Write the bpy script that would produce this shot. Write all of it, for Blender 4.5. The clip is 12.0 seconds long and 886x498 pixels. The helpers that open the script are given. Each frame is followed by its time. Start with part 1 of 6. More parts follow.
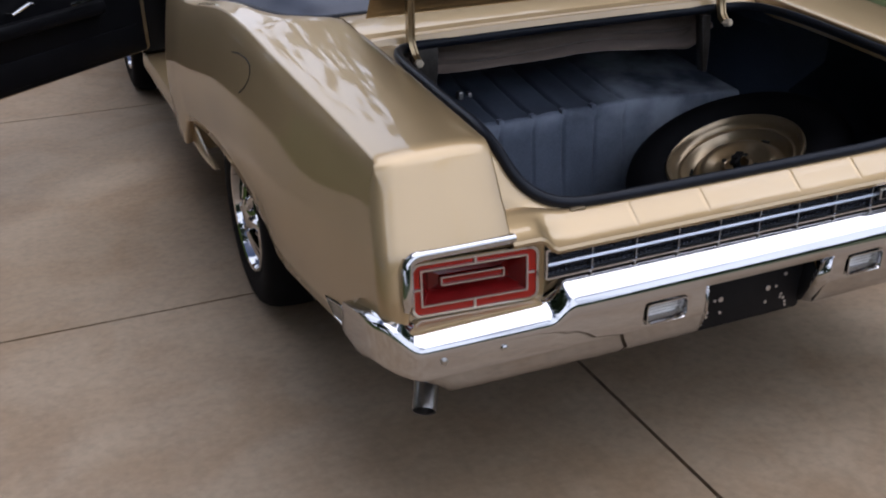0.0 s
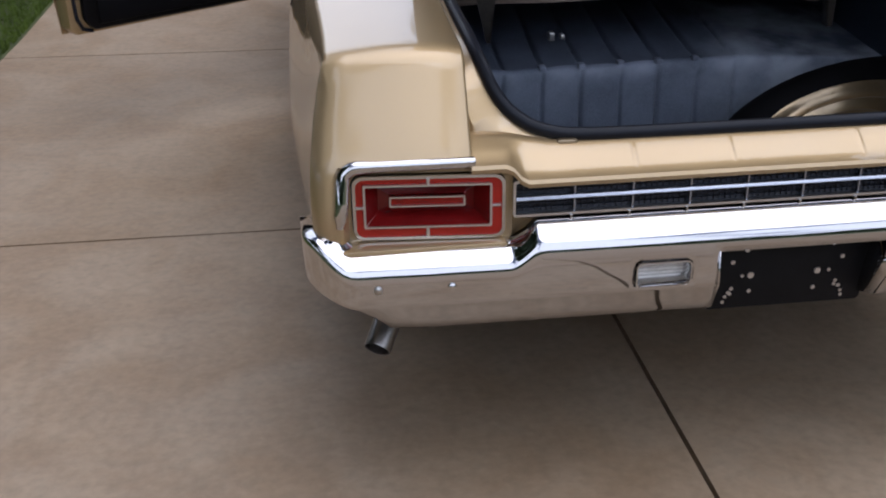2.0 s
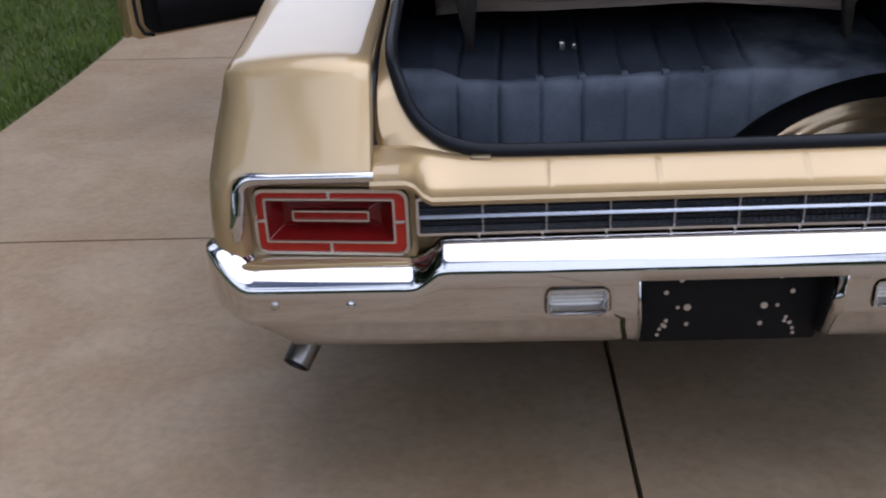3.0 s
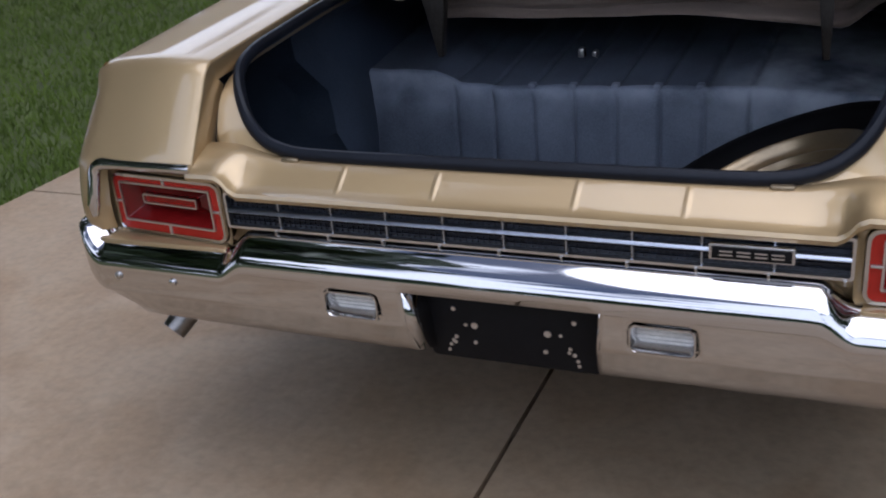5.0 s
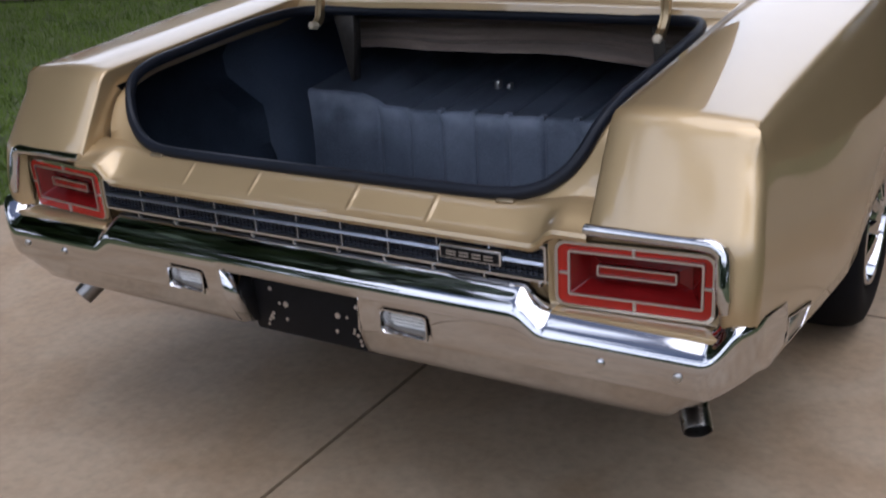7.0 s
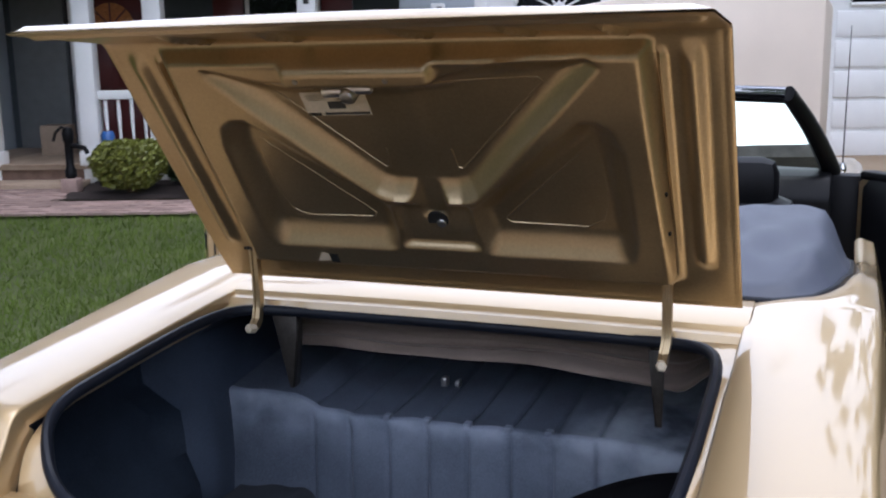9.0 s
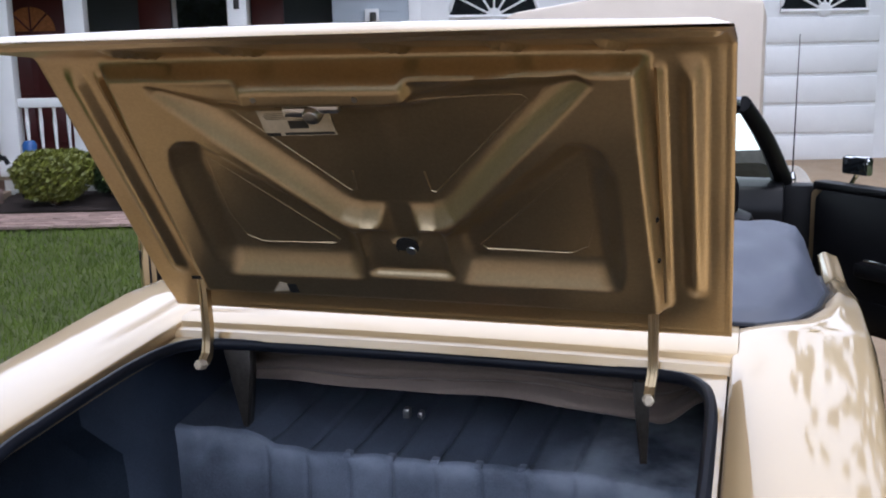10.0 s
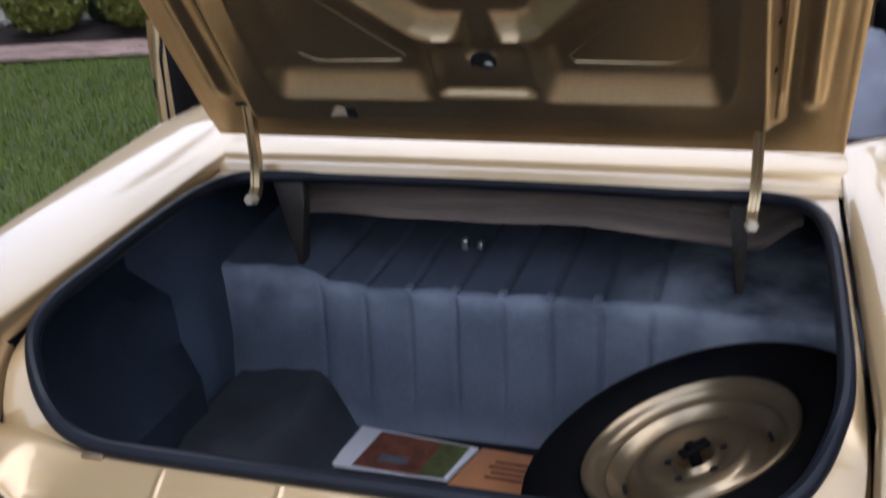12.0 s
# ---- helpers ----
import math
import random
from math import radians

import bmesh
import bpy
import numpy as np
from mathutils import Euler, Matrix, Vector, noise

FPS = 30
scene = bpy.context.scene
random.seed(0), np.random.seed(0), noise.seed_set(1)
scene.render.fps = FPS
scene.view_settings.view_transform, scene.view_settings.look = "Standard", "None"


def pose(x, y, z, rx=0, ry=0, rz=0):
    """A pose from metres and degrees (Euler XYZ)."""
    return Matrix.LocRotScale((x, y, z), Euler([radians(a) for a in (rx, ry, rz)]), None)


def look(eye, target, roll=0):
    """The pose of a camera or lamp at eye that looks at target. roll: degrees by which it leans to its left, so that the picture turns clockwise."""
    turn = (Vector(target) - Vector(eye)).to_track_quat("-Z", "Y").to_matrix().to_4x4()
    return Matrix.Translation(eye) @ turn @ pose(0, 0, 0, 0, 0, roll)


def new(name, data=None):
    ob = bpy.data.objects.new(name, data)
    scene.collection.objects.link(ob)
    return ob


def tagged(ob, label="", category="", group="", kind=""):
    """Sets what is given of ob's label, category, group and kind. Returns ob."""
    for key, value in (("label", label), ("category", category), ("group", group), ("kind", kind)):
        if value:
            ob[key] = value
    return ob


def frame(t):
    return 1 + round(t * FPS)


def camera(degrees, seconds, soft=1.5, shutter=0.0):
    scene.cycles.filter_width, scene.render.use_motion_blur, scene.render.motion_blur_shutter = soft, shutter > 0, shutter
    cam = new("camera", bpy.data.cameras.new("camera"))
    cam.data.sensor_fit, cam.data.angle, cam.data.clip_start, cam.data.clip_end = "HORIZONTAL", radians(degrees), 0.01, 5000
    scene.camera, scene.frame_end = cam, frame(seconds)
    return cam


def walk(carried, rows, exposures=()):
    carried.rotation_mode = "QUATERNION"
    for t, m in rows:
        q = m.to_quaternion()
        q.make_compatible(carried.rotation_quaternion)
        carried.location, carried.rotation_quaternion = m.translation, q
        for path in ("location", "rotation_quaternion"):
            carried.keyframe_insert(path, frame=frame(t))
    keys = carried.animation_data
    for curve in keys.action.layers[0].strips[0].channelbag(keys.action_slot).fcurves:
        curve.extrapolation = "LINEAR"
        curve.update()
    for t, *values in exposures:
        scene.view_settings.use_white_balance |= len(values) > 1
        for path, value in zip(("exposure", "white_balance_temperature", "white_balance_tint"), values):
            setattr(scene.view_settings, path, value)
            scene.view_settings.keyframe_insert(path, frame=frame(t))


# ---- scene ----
cam = camera(47.4, 12.0, soft=2.0, shutter=0.4)
PATH = [
    (0, (-1.513, -1.733, 1.645), (-0.847, -0.043, 0.807), -1.7),
    (0.5, (-1.405, -1.852, 1.622), (-0.814, -0.128, 0.798), -1.3),
    (1, (-1.288, -1.864, 1.531), (-0.778, -0.105, 0.73), -0.5),
    (1.5, (-1.11, -1.763, 1.456), (-0.736, 0.019, 0.629), -0.3),
    (2, (-0.907, -1.714, 1.404), (-0.708, 0.089, 0.562), -0.9),
    (2.5, (-0.706, -1.682, 1.387), (-0.643, 0.133, 0.549), -1.4),
    (3, (-0.448, -1.651, 1.383), (-0.541, 0.167, 0.557), -2.5),
    (3.5, (-0.175, -1.642, 1.385), (-0.449, 0.17, 0.583), -3.4),
    (5.3, (0.727, -1.432, 1.391), (-0.132, 0.175, 0.566), -5.6),
    (5.5, (0.812, -1.399, 1.393), (-0.1, 0.174, 0.56), -5.8),
    (6, (1.092, -1.391, 1.385), (0.076, 0.123, 0.563), -5.8),
    (6.5, (1.288, -1.431, 1.4), (0.256, 0.077, 0.588), -5.0),
    (7, (1.34, -1.48, 1.401), (0.334, 0.083, 0.663), -3.7),
    (7.3, (1.326, -1.455, 1.414), (0.326, 0.143, 0.745), -3.1),
    (7.5, (1.276, -1.445, 1.455), (0.306, 0.19, 0.831), -3.1),
    (7.7, (1.234, -1.415, 1.469), (0.273, 0.248, 0.912), -2.8),
    (9.3, (0.781, -1.233, 1.636), (0.089, 0.606, 1.265), -1.1),
    (9.5, (0.754, -1.192, 1.635), (0.085, 0.657, 1.266), -1.2),
    (10, (0.704, -1.151, 1.643), (0.094, 0.717, 1.27), -1.1),
    (10.5, (0.681, -1.132, 1.635), (0.074, 0.739, 1.276), -1.0),
    (11, (0.64, -1.126, 1.644), (0.006, 0.737, 1.286), -1.0),
    (11.5, (0.567, -1.139, 1.638), (-0.059, 0.71, 1.204), -1.0),
    (11.7, (0.561, -1.099, 1.626), (-0.068, 0.723, 1.092), -1.7),
    (12, (0.495, -1.01, 1.596), (-0.095, 0.766, 0.89), -2.7),
]
walk(cam, [(t, look(eye, target, roll)) for t, eye, target, roll in PATH],
     [(0, -0.30, 5600, 16), (2.5, -0.29, 5560, 16), (3.5, -0.26, 5500, 16), (5.5, -0.26, 5450, 16), (7.5, -0.01, 5550, 16), (9.3, 0.38, 5480, 16), (9.6, 0.36, 5480, 16), (10.8, 0.40, 5480, 16), (11.5, 0.40, 5520, 16), (12.0, 0.30, 5500, 16)])

# ---- world, sun and exposure ----
world = bpy.data.worlds.new("sky")
scene.world = world
world.use_nodes = True
wn, wl = world.node_tree.nodes, world.node_tree.links
wn.clear()
SUN_EL, SUN_ROT = radians(80), radians(115)
sky = wn.new("ShaderNodeTexSky")
sky.sky_type, sky.sun_disc, sky.sun_elevation, sky.sun_rotation = "NISHITA", False, SUN_EL, SUN_ROT
sky.dust_density = 2.0
geo = wn.new("ShaderNodeTexCoord")
split = wn.new("ShaderNodeSeparateXYZ")
lift = wn.new("ShaderNodeMath")
lift.operation = "ADD"
lift.inputs[1].default_value = 0.28
flat = wn.new("ShaderNodeVectorMath")
flat.operation = "DIVIDE"
cloud = wn.new("ShaderNodeTexNoise")
cloud.inputs["Scale"].default_value, cloud.inputs["Detail"].default_value = 1.9, 8.0
cloud.inputs["Roughness"].default_value = 0.55
pile = wn.new("ShaderNodeMath")          # low clouds stand closer together
pile.operation = "MULTIPLY_ADD"
pile.inputs[1].default_value = -0.25
ramp = wn.new("ShaderNodeValToRGB")
ramp.color_ramp.elements[0].position, ramp.color_ramp.elements[1].position = 0.27, 0.34
mix = wn.new("ShaderNodeMix")
mix.data_type = "RGBA"
mix.inputs["B"].default_value = (27.0, 27.4, 28.2, 1)
bg = wn.new("ShaderNodeBackground")
bg.inputs["Strength"].default_value = 0.07
out = wn.new("ShaderNodeOutputWorld")
wl.new(geo.outputs["Generated"], split.inputs[0])
wl.new(split.outputs["Z"], lift.inputs[0])
wl.new(geo.outputs["Generated"], flat.inputs[0])
wl.new(lift.outputs[0], flat.inputs[1])
wl.new(flat.outputs[0], cloud.inputs["Vector"])
wl.new(split.outputs["Z"], pile.inputs[0])
wl.new(cloud.outputs["Fac"], pile.inputs[2])
wl.new(pile.outputs[0], ramp.inputs["Fac"])
wl.new(ramp.outputs["Color"], mix.inputs["Factor"])
wl.new(sky.outputs["Color"], mix.inputs["A"])
wl.new(mix.outputs["Result"], bg.inputs["Color"])
wl.new(bg.outputs["Background"], out.inputs["Surface"])
sun = new("sun", bpy.data.lights.new("sun", "SUN"))
sun.data.energy, sun.data.angle, sun.data.color = 2.8, radians(66), (1.0, 0.95, 0.88)
sun.matrix_world = look((3.6, -0.8, 11.0), (0, 0, 0))

# ---- materials ----


def material(name, color, rough=0.5, metal=0.0, coat=0.0, spots=None, bump=0.0, scale=8.0, fine=120.0, vary=0.12,
             rand=0.0, sheen=0.0, spec=0.5, trans=0.0, ior=1.5, rvary=0.0):
    """Principled surface with colour variation at two scales, bump and roughness wear."""
    m = bpy.data.materials.new(name)
    m.use_nodes = True
    n, l = m.node_tree.nodes, m.node_tree.links
    p = n["Principled BSDF"]
    p.inputs["Roughness"].default_value, p.inputs["Metallic"].default_value = rough, metal
    p.inputs["Coat Weight"].default_value, p.inputs["Coat Roughness"].default_value = coat, 0.045 if coat >= 1 else 0.03
    p.inputs["Coat IOR"].default_value = 1.58 if coat >= 1 else 1.5
    p.inputs["Sheen Weight"].default_value = sheen
    p.inputs["Specular IOR Level"].default_value = spec
    p.inputs["Transmission Weight"].default_value, p.inputs["IOR"].default_value = trans, ior
    tc = n.new("ShaderNodeTexCoord")
    big, small = n.new("ShaderNodeTexNoise"), n.new("ShaderNodeTexNoise")
    for t, s in ((big, scale), (small, fine)):
        t.inputs["Scale"].default_value, t.inputs["Detail"].default_value = s, 5.0
        l.new(tc.outputs["Object"], t.inputs["Vector"])
    add = n.new("ShaderNodeMath")
    add.operation = "MULTIPLY_ADD"
    add.inputs[1].default_value = 0.6
    half = n.new("ShaderNodeMath")
    half.operation = "MULTIPLY"
    half.inputs[1].default_value = 0.4
    l.new(small.outputs["Fac"], half.inputs[0])
    l.new(big.outputs["Fac"], add.inputs[0])
    l.new(half.outputs[0], add.inputs[2])
    r = n.new("ShaderNodeValToRGB")
    c = spots or tuple(v * (1 - vary) for v in color)
    hi = tuple(min(1, v * (1 + vary)) for v in color)
    r.color_ramp.elements[0].position, r.color_ramp.elements[1].position = 0.32, 0.68
    r.color_ramp.elements[0].color, r.color_ramp.elements[1].color = (*c, 1), (*hi, 1)
    l.new(add.outputs[0], r.inputs["Fac"])
    src = r.outputs["Color"]
    if rand:
        info = n.new("ShaderNodeObjectInfo")
        hsv = n.new("ShaderNodeHueSaturation")
        mr = n.new("ShaderNodeMapRange")
        mr.inputs["To Min"].default_value, mr.inputs["To Max"].default_value = 1 - rand, 1 + rand
        l.new(info.outputs["Random"], mr.inputs["Value"])
        l.new(mr.outputs["Result"], hsv.inputs["Value"])
        l.new(src, hsv.inputs["Color"])
        src = hsv.outputs["Color"]
    l.new(src, p.inputs["Base Color"])
    if rvary:
        rr = n.new("ShaderNodeMapRange")
        rr.inputs["To Min"].default_value, rr.inputs["To Max"].default_value = max(0.0, rough - rvary), rough + rvary
        l.new(big.outputs["Fac"], rr.inputs["Value"])
        l.new(rr.outputs["Result"], p.inputs["Roughness"])
    if bump:
        b = n.new("ShaderNodeBump")
        b.inputs["Strength"].default_value, b.inputs["Distance"].default_value = bump, 0.004
        l.new(add.outputs[0], b.inputs["Height"])
        l.new(b.outputs["Normal"], p.inputs["Normal"])
    return m


GOLD = material("gold_paint", (0.47, 0.345, 0.182), 0.50, 0.80, 1.0, vary=0.05, scale=3, fine=900)
GOLD_IN = material("gold_inner_paint", (0.40, 0.305, 0.176), 0.34, 0.88, 0.0, vary=0.16, scale=4, fine=160, bump=0.05, rvary=0.07)
CHROME = material("chrome", (0.57, 0.565, 0.57), 0.05, 1.0, vary=0.03, scale=6, rvary=0.03)
STEEL = material("brushed_steel", (0.50, 0.49, 0.47), 0.32, 1.0, vary=0.12, scale=14, rvary=0.1)
PIPE = material("sooty_steel_pipe", (0.24, 0.23, 0.22), 0.30, 1.0, vary=0.25, scale=14, rvary=0.1)
ALU = material("satin_aluminium", (0.62, 0.62, 0.63), 0.28, 1.0, vary=0.06)
RUBBER = material("black_rubber", (0.005, 0.005, 0.006), 0.7, spec=0.08, bump=0.15, vary=0.25, fine=160)
SEAL = material("weatherstrip_rubber", (0.007, 0.009, 0.015), 0.45, spec=0.25, bump=0.1, vary=0.2)
BLACK = material("black_vinyl", (0.004, 0.004, 0.005), 0.42, spec=0.15, bump=0.2, vary=0.3, fine=300)
SATIN = material("black_plate", (0.006, 0.006, 0.007), 0.5, spec=0.15, vary=0.3, bump=0.1, scale=20)
SLATE = material("trunk_spatter_paint", (0.112, 0.134, 0.176), 0.60, spots=(0.060, 0.074, 0.102), vary=0.30, scale=3.2, fine=220, bump=0.35, sheen=0.1)
DARKMAT = material("trunk_dark_mat", (0.010, 0.011, 0.014), 0.9, spec=0.2, vary=0.3, scale=6, fine=260, bump=0.4)
NAVY = material("grille_backing", (0.006, 0.008, 0.014), 0.4, vary=0.3)
MATRUBBER = material("trunk_crumpled_mat", (0.030, 0.034, 0.042), 0.75, spec=0.35, vary=0.3, scale=6, fine=200, bump=0.4)
GRILLEBAR = material("grille_bar_silver", (0.37, 0.40, 0.46), 0.34, 1.0, vary=0.08)
CANVAS = material("beige_lining_cloth", (0.190, 0.146, 0.115), 0.92, vary=0.22, scale=4, fine=300, bump=0.4, sheen=0.2)
BOOT = material("blue_grey_vinyl", (0.056, 0.064, 0.090), 0.55, vary=0.10, scale=7, fine=500, bump=0.15)
RED = material("red_lens", (0.34, 0.019, 0.010), 0.24, 0, 0.0, spec=0.3, vary=0.12, scale=20, fine=400, bump=0.1)
DEEPRED = material("deep_red_lens", (0.13, 0.005, 0.005), 0.16, 0, 0.15, spec=0.35, vary=0.2, scale=20, fine=400)
CORE = material("orange_red_lens", (0.22, 0.010, 0.005), 0.25, 0, 0.0, spec=0.25, vary=0.3, scale=25, fine=300)
CLEARLENS = material("frosted_lens", (0.62, 0.60, 0.56), 0.25, 0, 0.6, vary=0.12, scale=30)
RIMGOLD = material("gold_wheel_paint", (0.34, 0.262, 0.16), 0.30, 0.78, 0.3, vary=0.12, scale=9, bump=0.05)
GLASS = material("tinted_glass", (0.66, 0.76, 0.62), 0.0, trans=1.0, ior=1.45, vary=0.0)
WHITE = material("white_paint", (0.83, 0.83, 0.82), 0.45, vary=0.05, scale=3, bump=0.08)
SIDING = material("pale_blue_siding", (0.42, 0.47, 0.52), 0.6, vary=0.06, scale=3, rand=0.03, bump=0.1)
# siding darkened so its colour carries the shade under the porch roof
SHADESIDING = material("shaded_siding", (0.048, 0.062, 0.070), 0.65, vary=0.08, scale=3, rand=0.03)
MAROON = material("dark_red_door_paint", (0.11, 0.018, 0.018), 0.4, vary=0.15)
WINDOW = material("dark_window_glass", (0.012, 0.014, 0.016), 0.06, vary=0.2)
AMBER = material("amber_glass", (0.55, 0.22, 0.08), 0.2, vary=0.25, scale=30)
SHINGLE = material("roof_shingle", (0.13, 0.12, 0.115), 0.9, vary=0.3, scale=9, bump=0.4, rand=0.1)
MULCH = material("dark_mulch", (0.028, 0.018, 0.014), 0.95, spots=(0.012, 0.008, 0.007), scale=30, fine=160, bump=0.9)
BRICK = material("path_brick", (0.27, 0.19, 0.165), 0.85, vary=0.2, scale=9, bump=0.3, rand=0.25)
LEAF = material("shrub_leaf", (0.135, 0.148, 0.020), 0.5, vary=0.45, scale=7, fine=40)
LEAFDARK = material("dark_leaf", (0.035, 0.065, 0.022), 0.5, vary=0.35, scale=7, fine=40)
BARK = material("bark", (0.09, 0.06, 0.04), 0.9, vary=0.3, bump=0.5)
GRASS = material("grass", (0.105, 0.150, 0.022), 0.7, spec=0.2, spots=(0.055, 0.088, 0.014), scale=2.0, fine=60)
SOIL = material("lawn_soil", (0.064, 0.080, 0.018), 0.95, spots=(0.032, 0.042, 0.012), scale=3, fine=40, bump=0.6)
WOOD = material("porch_boards", (0.33, 0.25, 0.18), 0.7, vary=0.2, scale=6, rand=0.12)
PAPER = material("paper", (0.72, 0.72, 0.74), 0.7, vary=0.05)
STICKER = material("yellowed_label", (0.52, 0.44, 0.32), 0.6, vary=0.12, scale=30)
INK = material("print_black", (0.03, 0.028, 0.025), 0.6)
ORANGE = material("orange_brochure", (0.55, 0.24, 0.10), 0.5, vary=0.1, scale=20)
RUST = material("brown_photo_print", (0.15, 0.05, 0.025), 0.4, vary=0.6, scale=26)
OLIVE = material("green_photo_print", (0.09, 0.10, 0.03), 0.45, vary=0.5, scale=30)
BLUEPLASTIC = material("blue_plastic", (0.03, 0.10, 0.30), 0.4)
# hump paint darkened for the shelf, with the lid's shade put into the colour
SHELFMAT = material("trunk_shelf_shaded", (0.082, 0.098, 0.130), 0.65, vary=0.4, scale=5, fine=220, bump=0.35)
BRACKET = material("worn_dark_steel", (0.050, 0.044, 0.038), 0.45, 0.5, vary=0.4, scale=14, bump=0.1)
# trunk sides: wheelhouse darker than the hump paint, rear walls darker still
WHEELHOUSE = material("wheelhouse_dark_blue", (0.040, 0.054, 0.082), 0.6, vary=0.4, scale=4, fine=220, bump=0.35)
WELLDARK = material("trunk_side_dark", (0.018, 0.026, 0.040), 0.8, spec=0.2, vary=0.4, scale=6, fine=200, bump=0.3)
CABLE = material("black_gap", (0.006, 0.006, 0.006), 0.9)


def concrete_material():
    m = material("concrete", (0.300, 0.233, 0.157), 0.66, spots=(0.262, 0.196, 0.126), scale=5.5, fine=44, bump=0.14, rand=0.05, rvary=0.12)
    n, l = m.node_tree.nodes, m.node_tree.links
    p = n["Principled BSDF"]
    src = p.inputs["Base Color"].links[0].from_socket
    tc = n.new("ShaderNodeTexCoord")
    st = n.new("ShaderNodeTexNoise")
    st.inputs["Scale"].default_value, st.inputs["Detail"].default_value, st.inputs["Distortion"].default_value = 2.3, 11.0, 0.8
    r = n.new("ShaderNodeValToRGB")
    r.color_ramp.elements[0].position, r.color_ramp.elements[1].position = 0.40, 0.64
    r.color_ramp.elements[0].color, r.color_ramp.elements[1].color = (1, 1, 1, 1), (0.87, 0.81, 0.73, 1)
    mx = n.new("ShaderNodeMix")
    mx.data_type, mx.blend_type = "RGBA", "MULTIPLY"
    mx.inputs["Factor"].default_value = 1.0
    geo = n.new("ShaderNodeNewGeometry")
    l.new(geo.outputs["Position"], st.inputs["Vector"])
    l.new(st.outputs["Fac"], r.inputs["Fac"])
    l.new(src, mx.inputs["A"])
    l.new(r.outputs["Color"], mx.inputs["B"])
    fleck = n.new("ShaderNodeTexNoise")
    fleck.inputs["Scale"].default_value, fleck.inputs["Detail"].default_value = 26.0, 6.0
    l.new(geo.outputs["Position"], fleck.inputs["Vector"])
    fr = n.new("ShaderNodeValToRGB")
    fr.color_ramp.elements[0].position, fr.color_ramp.elements[1].position = 0.42, 0.72
    fr.color_ramp.elements[0].color, fr.color_ramp.elements[1].color = (1.03, 1.0, 0.99, 1), (0.86, 0.86, 0.85, 1)
    l.new(fleck.outputs["Fac"], fr.inputs["Fac"])
    fx = n.new("ShaderNodeMix")
    fx.data_type, fx.blend_type = "RGBA", "MULTIPLY"
    fx.inputs["Factor"].default_value = 1.0
    l.new(mx.outputs["Result"], fx.inputs["A"])
    l.new(fr.outputs["Color"], fx.inputs["B"])
    l.new(fx.outputs["Result"], p.inputs["Base Color"])
    return m


CONCRETE = concrete_material()


def dust_and_light(m, axis, a, b, dust):
    """Patchy scuffed dust plus painted-in light, growing from a to b along one axis."""
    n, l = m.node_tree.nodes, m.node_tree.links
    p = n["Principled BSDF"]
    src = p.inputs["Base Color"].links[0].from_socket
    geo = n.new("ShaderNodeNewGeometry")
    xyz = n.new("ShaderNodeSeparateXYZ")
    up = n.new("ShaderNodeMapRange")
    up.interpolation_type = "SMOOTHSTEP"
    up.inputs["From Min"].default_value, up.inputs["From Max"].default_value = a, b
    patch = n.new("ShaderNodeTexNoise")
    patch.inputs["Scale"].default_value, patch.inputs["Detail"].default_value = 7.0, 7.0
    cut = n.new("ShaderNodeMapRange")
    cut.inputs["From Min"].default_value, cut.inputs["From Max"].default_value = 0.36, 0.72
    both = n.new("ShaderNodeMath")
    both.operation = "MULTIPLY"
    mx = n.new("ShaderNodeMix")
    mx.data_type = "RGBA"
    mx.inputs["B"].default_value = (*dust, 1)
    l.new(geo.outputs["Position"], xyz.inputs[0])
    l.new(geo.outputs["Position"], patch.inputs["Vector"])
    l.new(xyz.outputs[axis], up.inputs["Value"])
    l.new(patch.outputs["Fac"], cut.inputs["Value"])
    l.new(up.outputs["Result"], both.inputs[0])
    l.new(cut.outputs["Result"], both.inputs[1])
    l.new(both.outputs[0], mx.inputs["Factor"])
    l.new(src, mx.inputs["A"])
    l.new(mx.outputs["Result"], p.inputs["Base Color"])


# worn edge dust; the upward ramp also paints in the lit top
dust_and_light(SLATE, "Z", 0.47, 0.660, (0.27, 0.305, 0.38))
# dust towards the right, with that end's brighter light put into the colour
dust_and_light(SLATE, "X", 0.10, 0.55, (0.40, 0.44, 0.50))
dust_and_light(SHELFMAT, "X", 0.12, 0.42, (0.48, 0.53, 0.60))

# ---- mesh helpers ----


def thing(name, at, label="", category="", group="", kind="", m=None):
    ob = new(name)
    ob.matrix_world = m if m is not None else Matrix.Translation(at)
    ob.empty_display_size = 0.1
    return tagged(ob, label, category, group, kind)


def part(name, bm, mat, parent, label="", local=False, angle=35, solid=0.0, two=None):
    """Link a bmesh as one mesh object; vertices are world places unless local."""
    me = bpy.data.meshes.new(name)
    bm.normal_update()
    bm.to_mesh(me)
    bm.free()
    for p in me.polygons:
        p.use_smooth = angle > 0
    if angle > 0:
        me.set_sharp_from_angle(angle=radians(angle))
    me.materials.append(mat)
    ob = new(name, me)
    if parent is not None:
        ob.parent = parent
        if not local:
            ob.matrix_parent_inverse = WORLD.get(parent.name, parent.matrix_basis).inverted()
    WORLD[ob.name] = (Matrix.Identity(4) if not local or parent is None else WORLD.get(parent.name, parent.matrix_basis).copy())
    if solid:
        sm = ob.modifiers.new("thickness", "SOLIDIFY")
        sm.thickness, sm.offset = solid, -1
    return tagged(ob, label)


WORLD = {}


